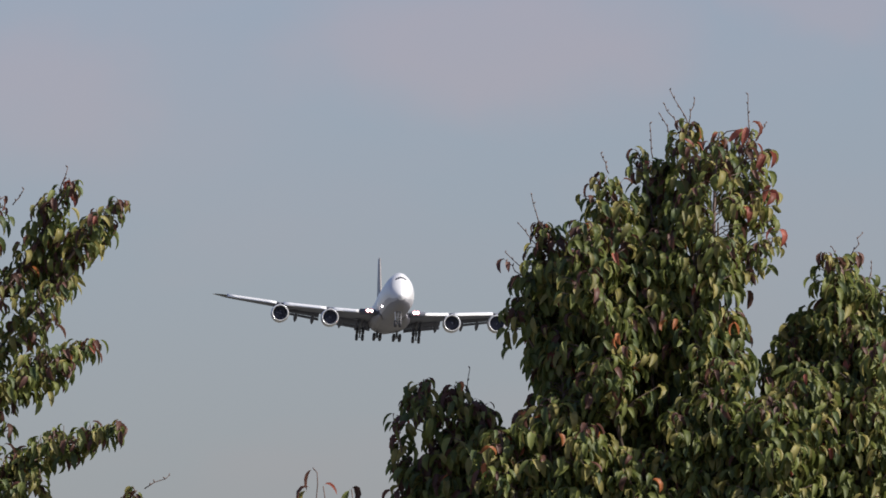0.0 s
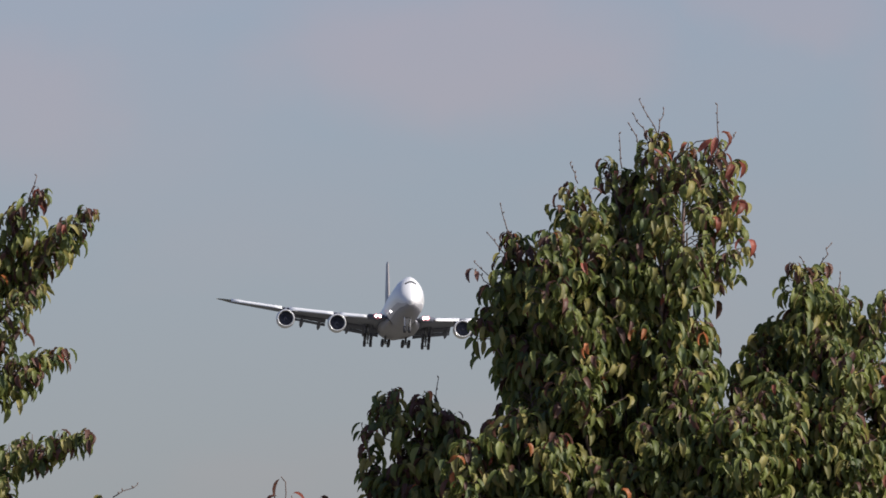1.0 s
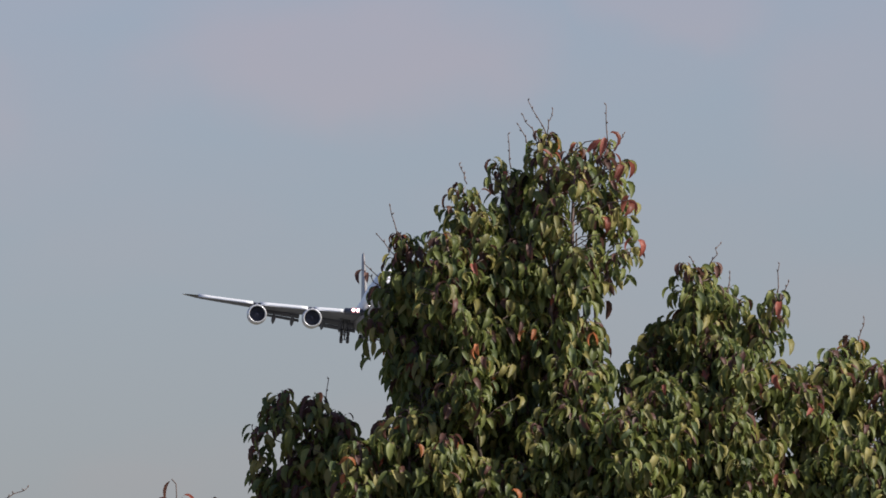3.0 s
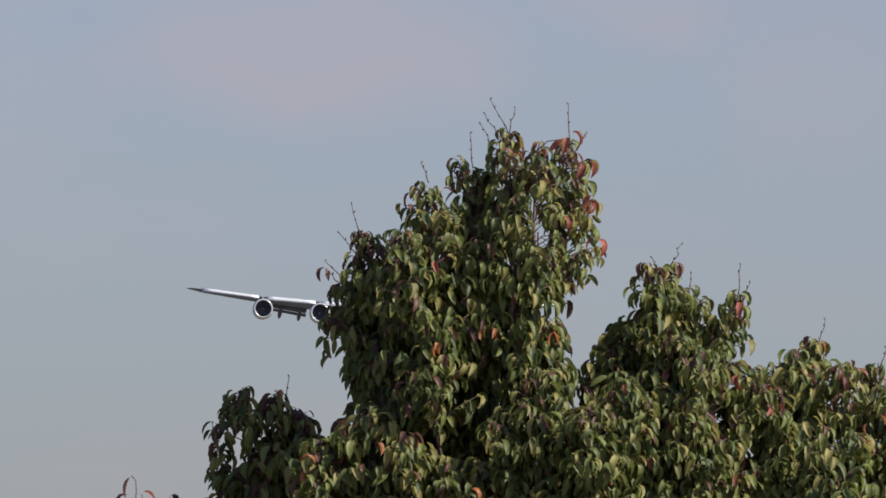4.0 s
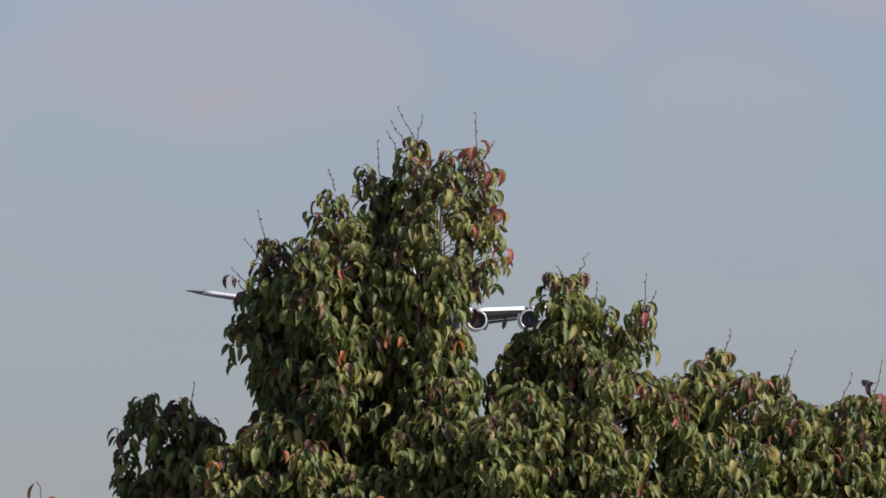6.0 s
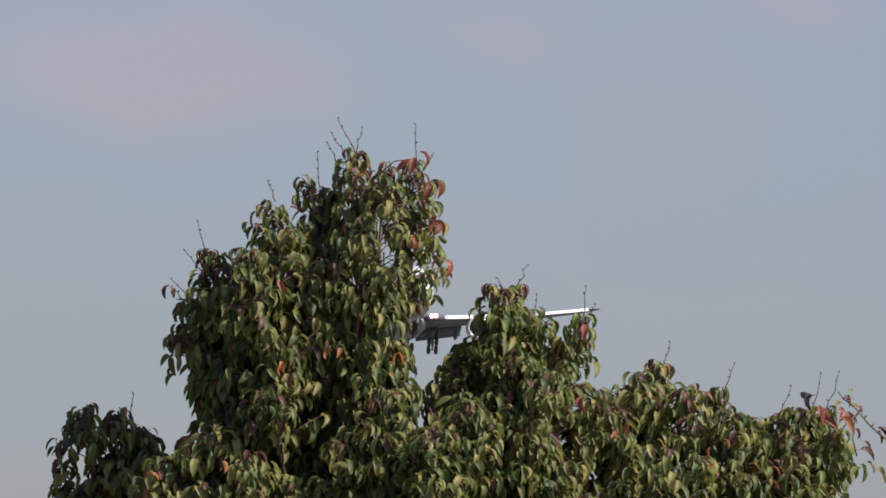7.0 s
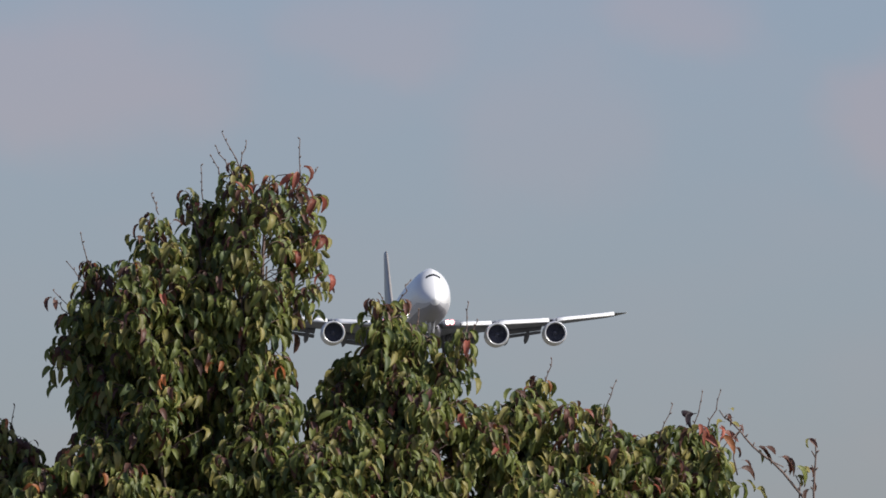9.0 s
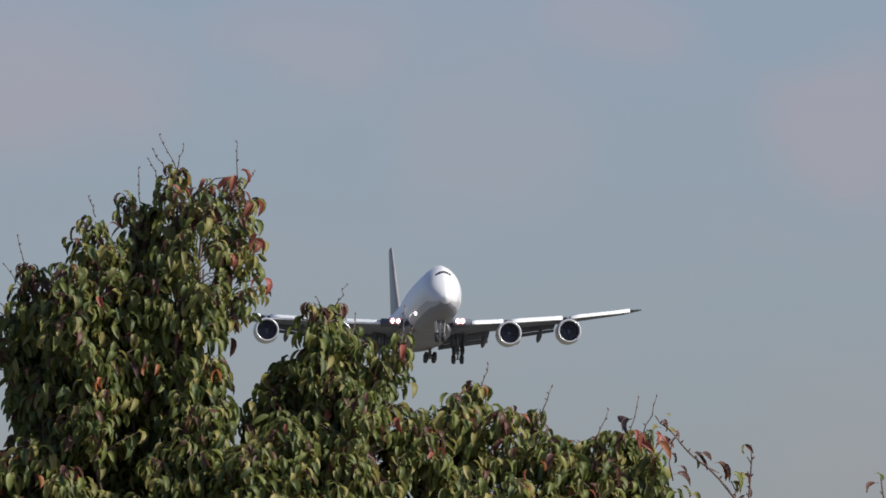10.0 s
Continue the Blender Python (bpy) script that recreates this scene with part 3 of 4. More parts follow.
# x, z, heading, colour, size
SAPLING_LEAVES = [(2.106, 4.652, 0.2, 3, 0.55), (2.118, 4.672, 0.1, 1, 0.45), (2.142, 4.635, 3.0, 3, 0.40), (2.107, 4.616, 3.3, 1, 0.60), (2.123, 4.617, -0.3, 1, 0.50), (2.155, 4.606, -0.1, 4, 0.40), (2.124, 4.556, 3.0, 3, 0.50), 
                  (2.141, 4.511, 0.2, 3, 0.45), (2.156, 4.519, 0.3, 3, 0.40), (2.227, 4.519, 0.1, 3, 0.85), (2.259, 4.521, -0.2, 3, 0.75), (2.235, 4.505, 0.4, 1, 0.60), (2.322, 4.477, 0.1, 3, 0.85), (2.338, 4.482, -0.3, 3, 0.80), 
                  (2.354, 4.445, 0.4, 4, 0.50), (2.386, 4.442, -0.4, 0, 0.80), (2.402, 4.430, -0.2, 1, 0.70), (2.387, 4.402, 0.2, 1, 0.70), (2.410, 4.407, 0.1, 3, 0.50), (2.437, 4.435, 0.0, 3, 0.55), (2.458, 4.556, 3.3, 1, 0.45), 
                  (2.443, 4.557, -1.2, 3, 0.45), (2.466, 4.554, 0.4, 3, 0.35), (2.466, 4.353, 3.0, 3, 0.70), (2.450, 4.384, 0.2, 3, 0.50), (2.173, 4.464, 0.0, 3, 0.70), (2.158, 4.425, -0.3, 3, 0.80), (2.183, 4.378, 0.2, 1, 0.80), 
                  (2.223, 4.347, 0.1, 1, 0.90), (2.191, 4.355, 3.0, 0, 0.80), (2.159, 4.370, 0.3, 0, 0.80), (2.077, 4.576, -0.4, 4, 0.90), (2.061, 4.580, 3.2, 4, 0.90), (2.085, 4.565, -1.0, 5, 0.80), (2.045, 4.572, 3.4, 3, 0.80), 
                  (2.021, 4.595, 3.0, 1, 0.90), (1.990, 4.578, 3.1, 3, 0.90), (2.006, 4.555, -1.2, 4, 0.80),
                  (2.980, 4.448, 0.5, 0, 0.70), (2.997, 4.411, 3.0, 3, 0.70), (3.020, 4.425, 0.0, 0, 0.70)]
make_sapling()


def make_low_shoot():
    """A hooked bare shoot end that rises out of the hedge line."""
    tree = Tree("sapling", -1.45, TREE_Y, "slender young cherry sapling with few leaves on the grass")
    y = TREE_Y
    tree.branch("trunk", [(-1.45, y, 0), (-1.42, y, 1.5), (-1.46, y, 3.0), (-1.43, y, 4.0)], [0.025, 0.02, 0.014, 0.006], 8)
    for chain in LOW_CHAINS:
        tree.branch("branch", [(-1.43, y, 3.95)] + [(chain[i], y, chain[i + 1]) for i in range(0, len(chain), 2)], [0.004] + [0.0024] * (len(chain) // 2), 6, TWIG_BARK)
    for x, z, az, colour in LOW_LEAVES:
        tree.leaf((x, y, z), az, colour=colour, size=0.9)
    tree.done("few scattered leaves", singles=4)


LOW_CHAINS = [[-1.421, 4.124, -1.416, 4.174, -1.418, 4.221, -1.436, 4.242], [-1.271, 4.100, -1.278, 4.151], [-1.386, 4.112, -1.393, 4.165]]
LOW_LEAVES = [(-1.429, 4.241, 3.1, 3), (-1.397, 4.165, 0.2, 4), (-1.278, 4.151, 1.0, 3), (-1.455, 4.142, 2.5, 1), (-1.444, 4.152, 3.4, 3), (-1.282, 4.155, 4.2, 0)]
make_low_shoot()


# ---- airliner ----
# Stations are metres aft of the nose; heights above the wheels. The thing's origin lies at station 36.
CENTRE = 36.0
SECTIONS = [  # station, half width, bottom, top
    (0.0, 0.06, 4.75, 4.95), (0.35, 0.75, 4.0, 5.6), (0.9, 1.2, 3.55, 6.2), (1.7, 1.7, 3.15, 7.05), (2.7, 2.15, 2.85, 8.2), (3.6, 2.36, 2.65, 9.0), (5.0, 2.68, 2.45, 9.65),
    (7.5, 2.95, 2.3, 10.05), (11.0, 3.08, 2.15, 10.2), (25.0, 3.08, 2.05, 10.2), (31.0, 3.08, 2.0, 9.95), (38.0, 3.08, 2.0, 8.95), (50.0, 3.08, 2.1, 8.7), (57.0, 2.85, 2.9, 8.7),
    (64.0, 2.25, 4.4, 8.65), (70.0, 1.3, 6.0, 8.45), (74.0, 0.5, 7.2, 8.1), (74.8, 0.15, 7.5, 7.8)]


def section(station):
    for a, b in zip(SECTIONS, SECTIONS[1:]):
        if a[0] <= station <= b[0]:
            k = (station - a[0]) / (b[0] - a[0])
            return [a[i] + (b[i] - a[i]) * k for i in range(1, 4)]
    return SECTIONS[-1][1:]


def hull(station, angle, off=0.0):
    """A point of the fuselage skin; angle 0 is the crown, positive to starboard."""
    hw, zb, zt = section(station)
    zc = zb + min(3.2, 0.5 * (zt - zb))
    s, c = math.sin(angle), math.cos(angle)
    if c >= 0:
        x, z = (hw + off) * math.copysign(abs(s) ** 1.25, s), zc + (zt - zc + off) * abs(c) ** 0.95
    else:
        x, z = (hw + off) * s, zc + (zc - zb + off) * c
    return Vector((x, CENTRE - station, z))


def skin_patch(stations, angles, off):
    bm = bmesh.new()
    grid = [[bm.verts.new(hull(s, a, off)) for a in angles] for s in stations]
    for r0, r1 in zip(grid, grid[1:]):
        for i in range(len(angles) - 1):
            bm.faces.new((r0[i], r0[i + 1], r1[i + 1], r1[i]))
    return bm


def airfoil(x, le, chord, z, thick, twist=2.0, n=9, a0=0.0, a1=1.0):
    """A ring of a wing section at span x; le: station of the leading edge."""
    top, low = [], []
    for i in range(n):
        u = a0 + (a1 - a0) * (0.5 - 0.5 * math.cos(math.pi * i / (n - 1)))
        h = 2.6 * thick * (0.2969 * math.sqrt(u) - 0.126 * u - 0.3516 * u ** 2 + 0.2843 * u ** 3 - 0.1015 * u ** 4)
        top.append((u, h + 0.05 * thick))
        low.append((u, -0.8 * h - 0.03 * thick))
    ring = []
    t = radians(twist)
    for u, h in top + low[::-1][:-1] if a0 == 0 else top + low[::-1]:
        d = u * chord
        ring.append((x, CENTRE - (le + d * math.cos(t) + h * math.sin(t)), z + h - d * math.sin(t)))
    return ring


WING = [  # span, leading edge station, chord, height, thickness
    (2.2, 22.0, 17.0, 3.6, 1.7), (6.5, 26.0, 13.2, 4.15, 1.35), (11.9, 30.8, 9.9, 4.85, 1.0), (21.2, 38.7, 6.9, 6.2, 0.72), (30.3, 46.6, 4.3, 7.9, 0.42), (31.2, 47.5, 3.9, 8.1, 0.38)]
RAKED_TIP = [(31.2, 47.5, 3.9, 8.1, 0.36), (32.4, 49.6, 2.5, 8.4, 0.22), (33.3, 51.6, 1.4, 8.65, 0.12), (33.7, 52.8, 0.6, 8.75, 0.05)]


def wing_at(x):
    for a, b in zip(WING, WING[1:]):
        if a[0] <= x <= b[0]:
            k = (x - a[0]) / (b[0] - a[0])
            return [a[i] + (b[i] - a[i]) * k for i in range(1, 5)]
    return WING[-1][1:]


def make_wing(thing, side):
    root = part("wing", loft([airfoil(side * x, le, c, z, th) for x, le, c, z, th in WING]), WING_GREY, thing, "grey painted swept wing with flaps lowered")
    part("wing_tip", loft([airfoil(side * x, le, c, z, th) for x, le, c, z, th in RAKED_TIP[:3]]), DARK_TIP, root, "dark raked wing tip")
    part("wing_tip_end", loft([airfoil(side * x, le, c, z, th) for x, le, c, z, th in RAKED_TIP[2:]]), SLAT, root, "pale end of the wing tip")
    # leading edge slats, drooped forward
    for x0, x1 in ((6.4, 11.3), (12.5, 20.5), (21.8, 31.1)):
        rings = []
        for i in range(7):
            x = x0 + (x1 - x0) * i / 6
            le, c, z, th = wing_at(x)
            ring = []
            for u, h in ((0.01, -0.52), (-0.01, -0.38), (0.02, -0.12), (0.07, 0.16), (0.13, 0.38), (0.19, 0.52), (0.185, 0.46), (0.08, 0.05), (0.04, -0.48)):
                ring.append((side * x, CENTRE - (le - 0.60 + u * min(c, 8.0)), z - 0.05 + h * min(max(th, 0.62), 0.78)))
            rings.append(ring)
        part("slat", loft(rings), SLAT, root, "bright leading edge slat")
    # dark block along the root leading edge, with the lamps at its front
    rings = []
    for x in (3.3, 4.0, 5.0, 6.2):
        le, c, z, th = wing_at(x)
        rings.append([(side * x, CENTRE - (le + u), z + h) for u, h in ((0.6, -0.62), (-0.35, -0.40), (-0.60, -0.05), (-0.40, 0.30), (0.4, 0.50), (1.2, 0.52), (1.2, -0.62))])
    part("dark_root_edge", loft(rings), FLAP_GREY, root, "dark block at the root leading edge")
    # flaps
    for x0, x1, drop in ((3.3, 10.4, 22), (13.3, 20.2, 20)):
        for seg, (back, fall, size) in enumerate(((0.2, 0.25, 0.20), (0.4, 0.25, 0.09))):
            rings = []
            for i in range(4):
                x = x0 + (x1 - x0) * i / 3
                le, c, z, th = wing_at(x)
                ch = size * min(c, 11.0)
                a = radians(drop + 14 * seg)
                ref = min(c, 11.0)
                y0 = CENTRE - (le + c - 0.06 * ref) - (0.182 * ref if seg else 0)
                z0 = z - c * math.sin(radians(2)) - 0.02 - (0.078 * ref if seg else 0)
                ring = []
                for u, h in ((0.0, 0.0), (0.15, 0.10), (0.5, 0.09), (1.0, 0.01), (1.0, -0.01), (0.5, -0.05), (0.15, -0.08)):
                    ring.append((side * x, y0 - ch * (u * math.cos(a) + h * math.sin(a)), z0 - ch * (u * math.sin(a) - h * math.cos(a))))
                rings.append(ring)
            part("flap", loft(rings), FLAP_GREY, root)
    # flap track fairings
    for x in (6.3, 9.4, 14.6, 17.8):
        le, c, z, th = wing_at(x)
        st = le + c * 0.62
        prof = [(0.0, 0.03), (0.6, 0.22), (1.6, 0.36), (2.8, 0.40), (4.0, 0.33), (5.0, 0.14), (5.3, 0.03)]
        k = 0.95 if x < 20 else 0.6
        bm = turned([(-p * k, r * k) for p, r in prof], "y", 10)
        m = Matrix.Translation((side * x, CENTRE - st, z - 0.75 - c * 0.03)) @ Euler((radians(17), 0, 0)).to_matrix().to_4x4()
        bmesh.ops.transform(bm, matrix=m, verts=bm.verts)
        part("flap_fairing", bm, FLAP_GREY, root)
    for x in (4.15, 4.85):
        le, c, z, th = wing_at(x)
        bm = turned([(0.10, 0.02), (0.08, 0.16), (0.0, 0.22), (-0.5, 0.24)], "y", 18)
        bmesh.ops.transform(bm, matrix=Matrix.Translation((side * x, CENTRE - le + 0.72, z + 0.10)), verts=bm.verts)
        part("landing_light", bm, LAMP_GLASS, root, "lit landing light lens")
        # the lamp's pink halo, added as a glowing ring
        bm = turned([(0.0, 0.225), (-0.04, 0.40), (-0.10, 0.42)], "y", 18)
        bmesh.ops.transform(bm, matrix=Matrix.Translation((side * x, CENTRE - le + 0.72, z + 0.10)), verts=bm.verts)
        part("light_halo", bm, LAMP_HALO, root, "pink halo ring round the landing light")
    # a rounded fillet between wing and hull
    bm = turned([(-22.0, 0.1), (-24.0, 0.9), (-29.0, 1.3), (-38.0, 1.3), (-43.0, 0.6), (-44.5, 0.1)], "y", 14)
    bmesh.ops.transform(bm, matrix=Matrix.Translation((side * 2.5, CENTRE, 3.1)), verts=bm.verts)
    part("wing_root_fairing", bm, BELLY_SHADE, thing)


def make_engine(thing, side, x, station, z):
    eng = part("engine", turned([(-0.25, 1.60), (-0.7, 1.72), (-1.6, 1.78), (-3.0, 1.70), (-4.2, 1.45), (-4.4, 1.35), (-4.3, 1.25)], "y", 36), NACELLE, thing, "light grey turbofan nacelle")
    eng.location = (side * x, CENTRE - station, z)
    part("intake_lip", turned([(-0.45, 1.36), (-0.15, 1.40), (0.0, 1.50), (-0.05, 1.58), (-0.30, 1.645)], "y", 36), LIP, eng, "bright metal intake lip")
    part("intake_duct", turned([(-0.42, 1.36), (-1.3, 1.34), (-1.32, 0.05)], "y", 36), DUCT, eng)
    bm = bmesh.new()
    for k in range(18):
        a = 2 * math.pi * k / 18
        q = []
        for r, da, dy in ((0.32, -0.05, 0), (0.8, -0.10, 0.02), (1.32, -0.11, 0.05), (1.32, 0.17, -0.14), (0.8, 0.17, -0.12), (0.32, 0.2, -0.08)):
            q.append(bm.verts.new((r * math.cos(a + da), -1.05 + dy, r * math.sin(a + da))))
        bm.faces.new(q)
    part("fan", bm, FAN, eng, "dark fan blades")
    part("spinner", turned([(-0.55, 0.02), (-0.7, 0.16), (-0.95, 0.30), (-1.15, 0.36)], "y", 18), FAN, eng)
    part("core_nozzle", turned([(-4.2, 1.2), (-4.9, 0.85), (-5.8, 0.6), (-6.4, 0.1)], "y", 24), DUCT, eng)
    le, c, wz, th = wing_at(x)
    rings = []
    for dy, zl, zh, w in ((-0.8, 1.55, 1.85, 0.10), (-2.2, 1.4, 2.15, 0.22), (-4.2, 1.2, wz - z + 0.05, 0.24), (-7.5, 0.75, wz - z - 0.1, 0.18), (-9.5, 1.1, wz - z - 0.3, 0.05)):
        rings.append([(-w, dy, zl), (w, dy, zl), (w, dy, max(zh, zl + 0.05)), (-w, dy, max(zh, zl + 0.05))])
    part("pylon", loft(rings), WING_GREY, eng, smooth=False)


def wheel_mesh():
    if "tyre" not in WHEEL:
        bm = turned([(-0.20, 0.32), (-0.26, 0.52), (-0.21, 0.64), (0.0, 0.67), (0.21, 0.64), (0.26, 0.52), (0.20, 0.32)], "x", 20)
        bmesh.ops.recalc_face_normals(bm, faces=bm.faces)
        me = bpy.data.meshes.new("wheel")
        bm.to_mesh(me)
        bm.free()
        WHEEL["tyre"] = finish(me, [RUBBER], True)
        bm = turned([(-0.20, 0.02), (-0.16, 0.29), (0.16, 0.29), (0.20, 0.02)], "x", 16)
        me = bpy.data.meshes.new("rim")
        bm.to_mesh(me)
        bm.free()
        WHEEL["rim"] = finish(me, [STEEL], True)
    return WHEEL


WHEEL = {}


def make_gear(thing, x, station, top, drop, axles, track, tilt, doors, mat=None):
    v, f = [], []
    bottom = 0.62 - drop
    tube(v, f, [(0, 0, top), (0, 0, bottom + 1.2), (0, 0, bottom + 1.2), (0, 0, bottom)], [0.36, 0.33, 0.22, 0.22], 12)
    tube(v, f, [(0, 0, bottom + 1.4), (0, -1.4, top)], [0.14, 0.14], 8)
    tube(v, f, [(0, 0, bottom + 1.5), (-0.9 if x > 0 else 0.9, 0, top)], [0.08, 0.08], 8)
    gear = from_lists("landing_gear", v, f, [mat or STEEL], thing, "steel landing gear leg with tyres")
    gear.location = (x, CENTRE - station, 0)
    spread = 0.74 / math.hypot(1.0, tilt) if axles == 2 else 0.0
    if axles == 2:
        v, f = [], []
        tube(v, f, [(0, spread, bottom + spread * tilt), (0, -spread, bottom - spread * tilt)], [0.13, 0.13], 8)
        from_lists("bogie_beam", v, f, [STEEL], gear)
    for k in ((1, -1) if axles == 2 else (0,)):
        v, f = [], []
        tube(v, f, [(-track / 2, k * spread, bottom + k * spread * tilt), (track / 2, k * spread, bottom + k * spread * tilt)], [0.08, 0.08], 8)
        from_lists("axle", v, f, [STEEL], gear)
        for s in (-1, 1):
            for name in ("tyre", "rim"):
                ob = new("wheel" if name == "tyre" else "rim", wheel_mesh()[name])
                ob.parent = gear
                ob.location = (s * track / 2, k * spread, bottom + k * spread * tilt)
    if doors:
        for k in (-1, 1):
            bm = bmesh.new()
            bmesh.ops.create_cube(bm, size=1, matrix=Matrix.Translation((k * doors, -0.1, top - 1.15)) @ Euler((0, radians(4 * k), 0)).to_matrix().to_4x4() @ Matrix.Diagonal((0.08, 2.4, 2.1, 1)))
            bmesh.ops.bevel(bm, geom=bm.edges[:], offset=0.02, segments=1)
            part("gear_door", bm, mat or FLAP_GREY, gear, smooth=False)


def make_airliner():
    thing = tagged(empty("airliner"), "white four-engined jumbo freighter, wheels down, landing lights lit", "aircraft")
    stations = []
    for a, b in zip(SECTIONS, SECTIONS[1:]):
        k = max(2, int((b[0] - a[0]) / 0.8))
        stations += [a[0] + (b[0] - a[0]) * i / k for i in range(k)]
    stations.append(SECTIONS[-1][0])
    body = part("fuselage", loft([[hull(s, 2 * math.pi * i / 72) for i in range(72)] for s in stations]), WHITE, thing, "white fuselage with upper deck hump")
    body.data.materials.append(FLANK_SHADE)
    body.data.materials.append(BELLY_SHADE)
    # underside shade painted in straight lines along the hull: white above, then flank, then belly
    for q in body.data.polygons:
        angle = abs(((q.index % 72) + 0.5) * 5.0 - 180.0)
        q.material_index = 0 if CENTRE - q.center.y < 0.3 or angle > 72 else 1 if angle > 52 else 2
    for lo, hi in ((0.02, 0.19), (0.21, 0.40), (0.42, 0.56)):
        for s in (-1, 1):
            part("cockpit_window", skin_patch([3.06, 3.18, 3.30, 3.42], [s * (lo + (hi - lo) * i / 3) for i in range(4)], 0.03), COCKPIT_GLASS, body)
    # belly fairing round the wing box and gear bays
    belly = part("belly_fairing", turned([(14.0, 0.2), (12.0, 2.4), (8.0, 3.3), (-6.0, 3.4), (-10.0, 2.5), (-13.0, 0.2)], "y", 28), BELLY_SHADE, body)
    belly.matrix_basis = Matrix.Translation((0, 0, 2.75)) @ Matrix.Diagonal((0.98, 1, 0.36, 1))
    bm = turned([(0.14, 0.01), (0.09, 0.12), (-0.10, 0.17)], "y", 12)
    bmesh.ops.transform(bm, matrix=Matrix.Translation((2.84, CENTRE - 12.5, 3.9)), verts=bm.verts)
    part("side_light", bm, LAMP_GLASS, body, "small lit side light")
    for side in (-1, 1):
        make_wing(thing, side)
        make_engine(thing, side, 11.9, 27.5, 2.8)
        make_engine(thing, side, 21.2, 35.5, 3.95)
        part("tailplane", loft([airfoil(side * x, le, c, z, th, 0) for x, le, c, z, th in ((1.0, 62.8, 10.0, 7.3, 1.0), (6.0, 67.3, 6.0, 8.0, 0.6), (10.9, 71.8, 2.9, 8.7, 0.28), (11.2, 72.6, 2.0, 8.75, 0.1))]), WING_GREY, thing)
        make_gear(thing, side * 5.5, 35.7, 3.6, 0.10, 2, 1.16, 1.33, 0.76)
        make_gear(thing, side * 1.92, 38.8, 2.3, 0.18, 2, 1.16, 0.10, 0)
    make_gear(thing, 0.001, 7.6, 2.9, 0.5, 1, 0.92, 0.0, 0.55, WHITE)
    rings = []
    for z, le, c, th in ((8.2, 58.0, 14.0, 1.1), (9.6, 61.2, 11.6, 1.0), (14.5, 66.0, 7.9, 0.75), (18.9, 70.3, 4.6, 0.48), (19.35, 70.9, 3.9, 0.2)):
        rings.append([(h * th, CENTRE - (le + u * c), z) for u, h in ((0, 0), (0.05, 0.26), (0.2, 0.46), (0.45, 0.5), (1.0, 0.03), (1.0, -0.03), (0.45, -0.5), (0.2, -0.46), (0.05, -0.26))])
    part("tail_fin", loft(rings), FIN_PAINT, thing, "brown-grey painted tail fin")
    return thing


airliner = make_airliner()


# ---- bird ----
def make_bird():
    thing = tagged(empty("bird"), "small dark bird in fast flight in the sky", "bird")
    part("body", turned([(0.085, 0.004), (0.07, 0.014), (0.05, 0.018), (0.0, 0.026), (-0.05, 0.016), (-0.08, 0.006)], "y", 12), FEATHER, thing)
    part("beak", turned([(0.10, 0.001), (0.083, 0.005)], "y", 8), FEATHER, thing)
    bm = loft([[(-0.006, -0.07, 0.003), (0.006, -0.07, 0.003), (0.006, -0.07, -0.003), (-0.006, -0.07, -0.003)], [(-0.022, -0.13, 0.002), (0.022, -0.13, 0.002), (0.022, -0.13, -0.001), (-0.022, -0.13, -0.001)]])
    part("tail", bm, FEATHER, thing)
    for s in (-1, 1):
        rings = []
        for x, y, c, z in ((0.015, 0.035, 0.065, 0.008), (0.06, 0.045, 0.055, 0.02), (0.11, 0.02, 0.04, 0.018), (0.15, -0.02, 0.012, 0.01)):
            rings.append([(s * x, y, z), (s * x, y - c * 0.4, z + 0.006), (s * x, y - c, z), (s * x, y - c * 0.4, z - 0.002)])
        part("wing", loft(rings), FEATHER_PALE, thing, "paler wing")
    return thing


bird = make_bird()
for piece in bird.children:
    piece.data.transform(Matrix.Scale(0.6, 4))

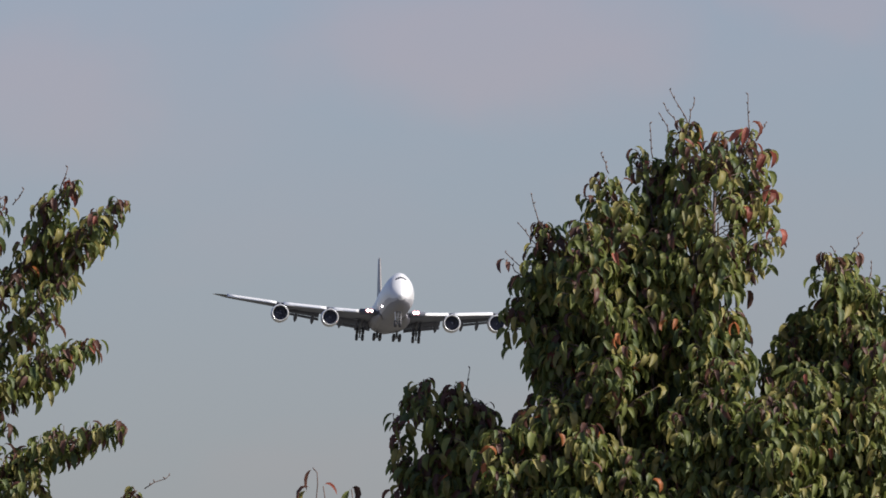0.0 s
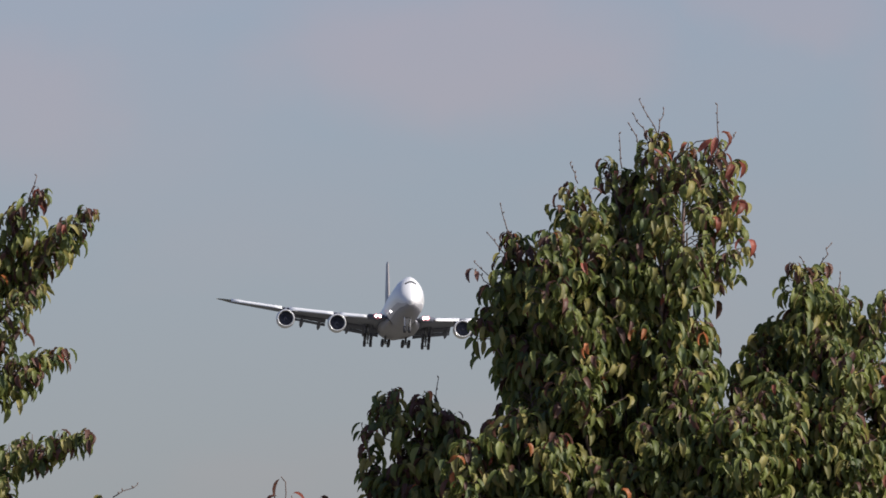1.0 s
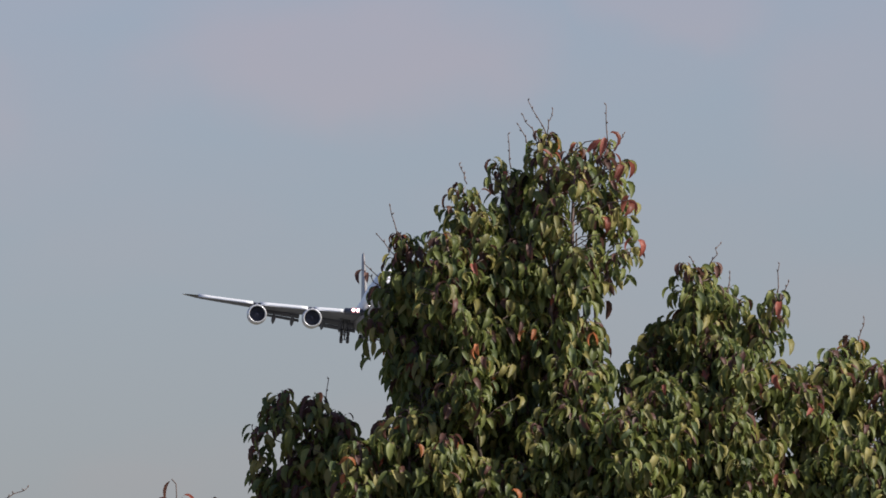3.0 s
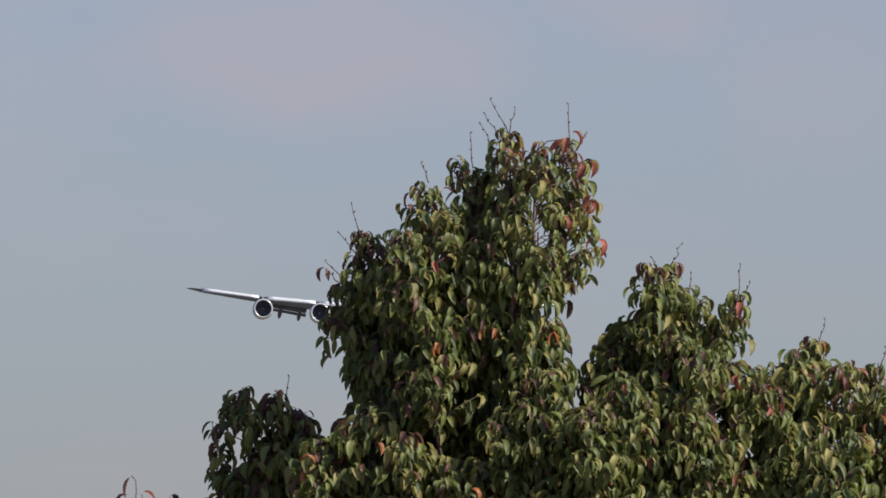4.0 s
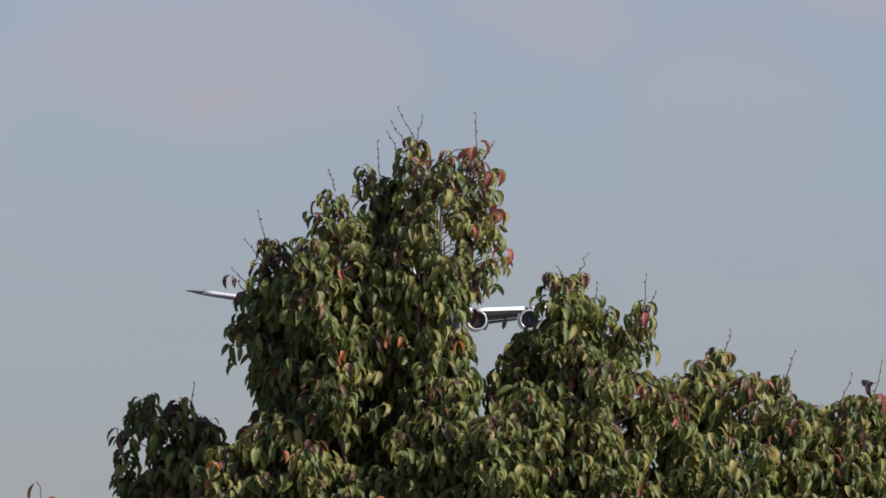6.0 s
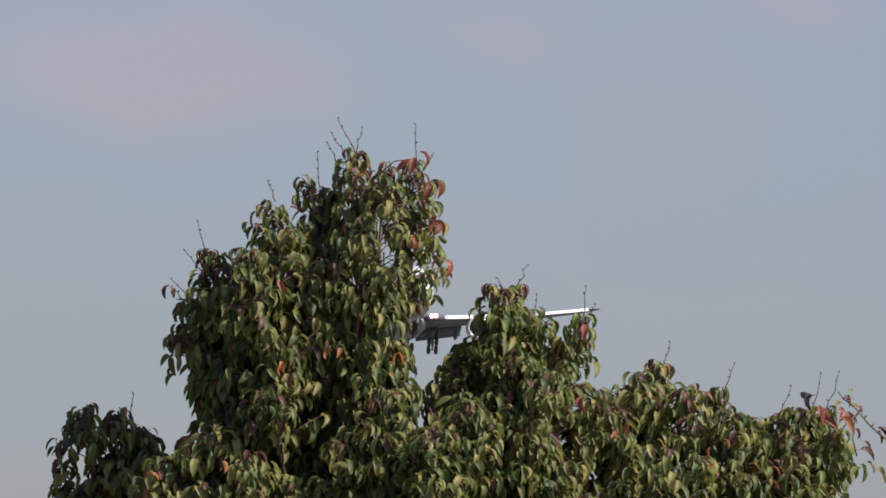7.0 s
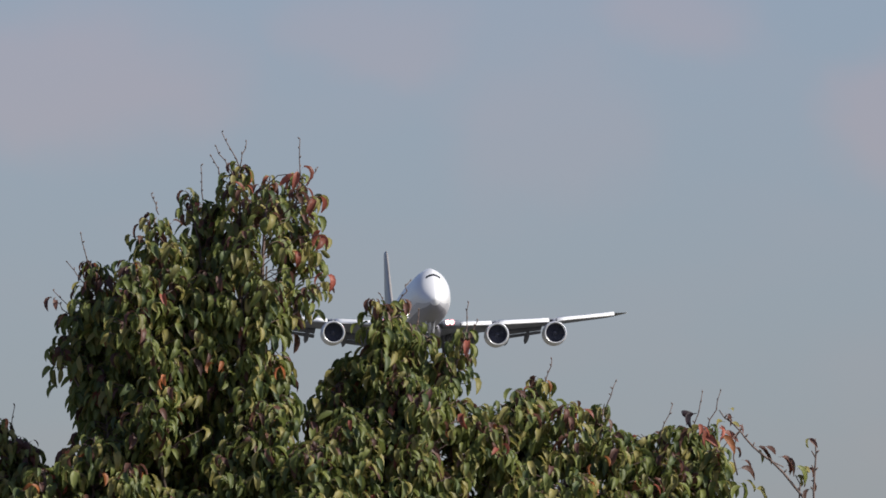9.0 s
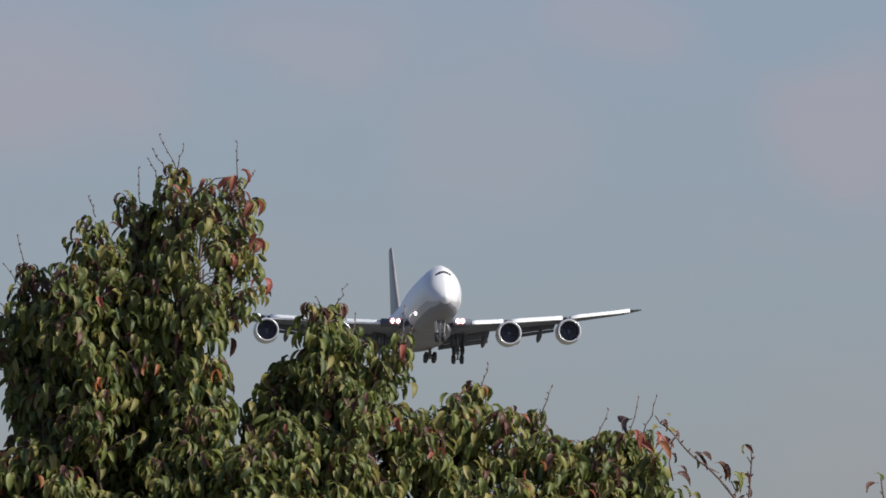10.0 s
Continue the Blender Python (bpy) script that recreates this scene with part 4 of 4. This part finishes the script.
FLIGHT = [
    # seconds, across, along the line of sight, above it, yaw, pitch, bank
    (0.0, -53.75, 2629.2, -17.55, 5.13, 5.72, -3.31),
    (0.5, -49.20, 2591.7, -17.01, 5.11, 5.74, -3.26),
    (1.0, -44.62, 2554.2, -16.49, 5.10, 5.75, -3.19),
    (1.5, -40.03, 2516.7, -16.00, 5.08, 5.77, -3.10),
    (2.0, -35.43, 2479.2, -15.53, 5.06, 5.79, -3.00),
    (2.5, -30.81, 2441.7, -15.09, 5.04, 5.80, -2.88),
    (3.0, -26.17, 2404.2, -14.66, 5.03, 5.82, -2.74),
    (3.5, -21.54, 2366.7, -14.24, 5.01, 5.84, -2.58),
    (4.0, -16.89, 2329.2, -13.83, 4.99, 5.85, -2.41),
    (4.5, -12.25, 2291.7, -13.43, 4.97, 5.87, -2.22),
    (5.0, -7.61, 2254.2, -13.04, 4.96, 5.88, -2.01),
    (5.5, -2.97, 2216.7, -12.64, 4.94, 5.90, -1.78),
    (6.0, 1.66, 2179.2, -12.24, 4.92, 5.92, -1.54),
    (6.5, 6.27, 2141.7, -11.84, 4.90, 5.93, -1.27),
    (7.0, 10.88, 2104.2, -11.42, 4.88, 5.95, -0.99),
    (7.5, 15.46, 2066.7, -10.99, 4.87, 5.97, -0.69),
    (8.0, 20.03, 2029.2, -10.54, 4.85, 5.98, -0.38),
    (8.5, 24.57, 1991.7, -10.07, 4.83, 6.00, -0.04),
    (9.0, 29.09, 1954.2, -9.58, 4.82, 6.02, 0.31),
    (9.5, 33.57, 1916.7, -9.06, 4.80, 6.03, 0.68),
    (10.0, 38.03, 1879.2, -8.51, 4.78, 6.05, 1.06),
]


def motions():
    sight = pose(0, 0, EYE, AXIS, 0, 0)
    walk(airliner, [(t, sight @ pose(x, y, z, 0, 0, 180 + yaw) @ pose(0, 0, 0, pitch, 0, 0) @ pose(0, 0, 0, 0, bank, 0)) for t, x, y, z, yaw, pitch, bank in FLIGHT])
    # the bird crosses fast from left to right, sinking a little
    walk(bird, [(t, pose(3.74 + 21.6 * (t - 7.5), 100.0, 9.93 - 1.76 * (t - 7.5), 5, 0, -84)) for t in (0.0, 5.0, 7.0, 7.5, 8.0, 10.0)])


motions()
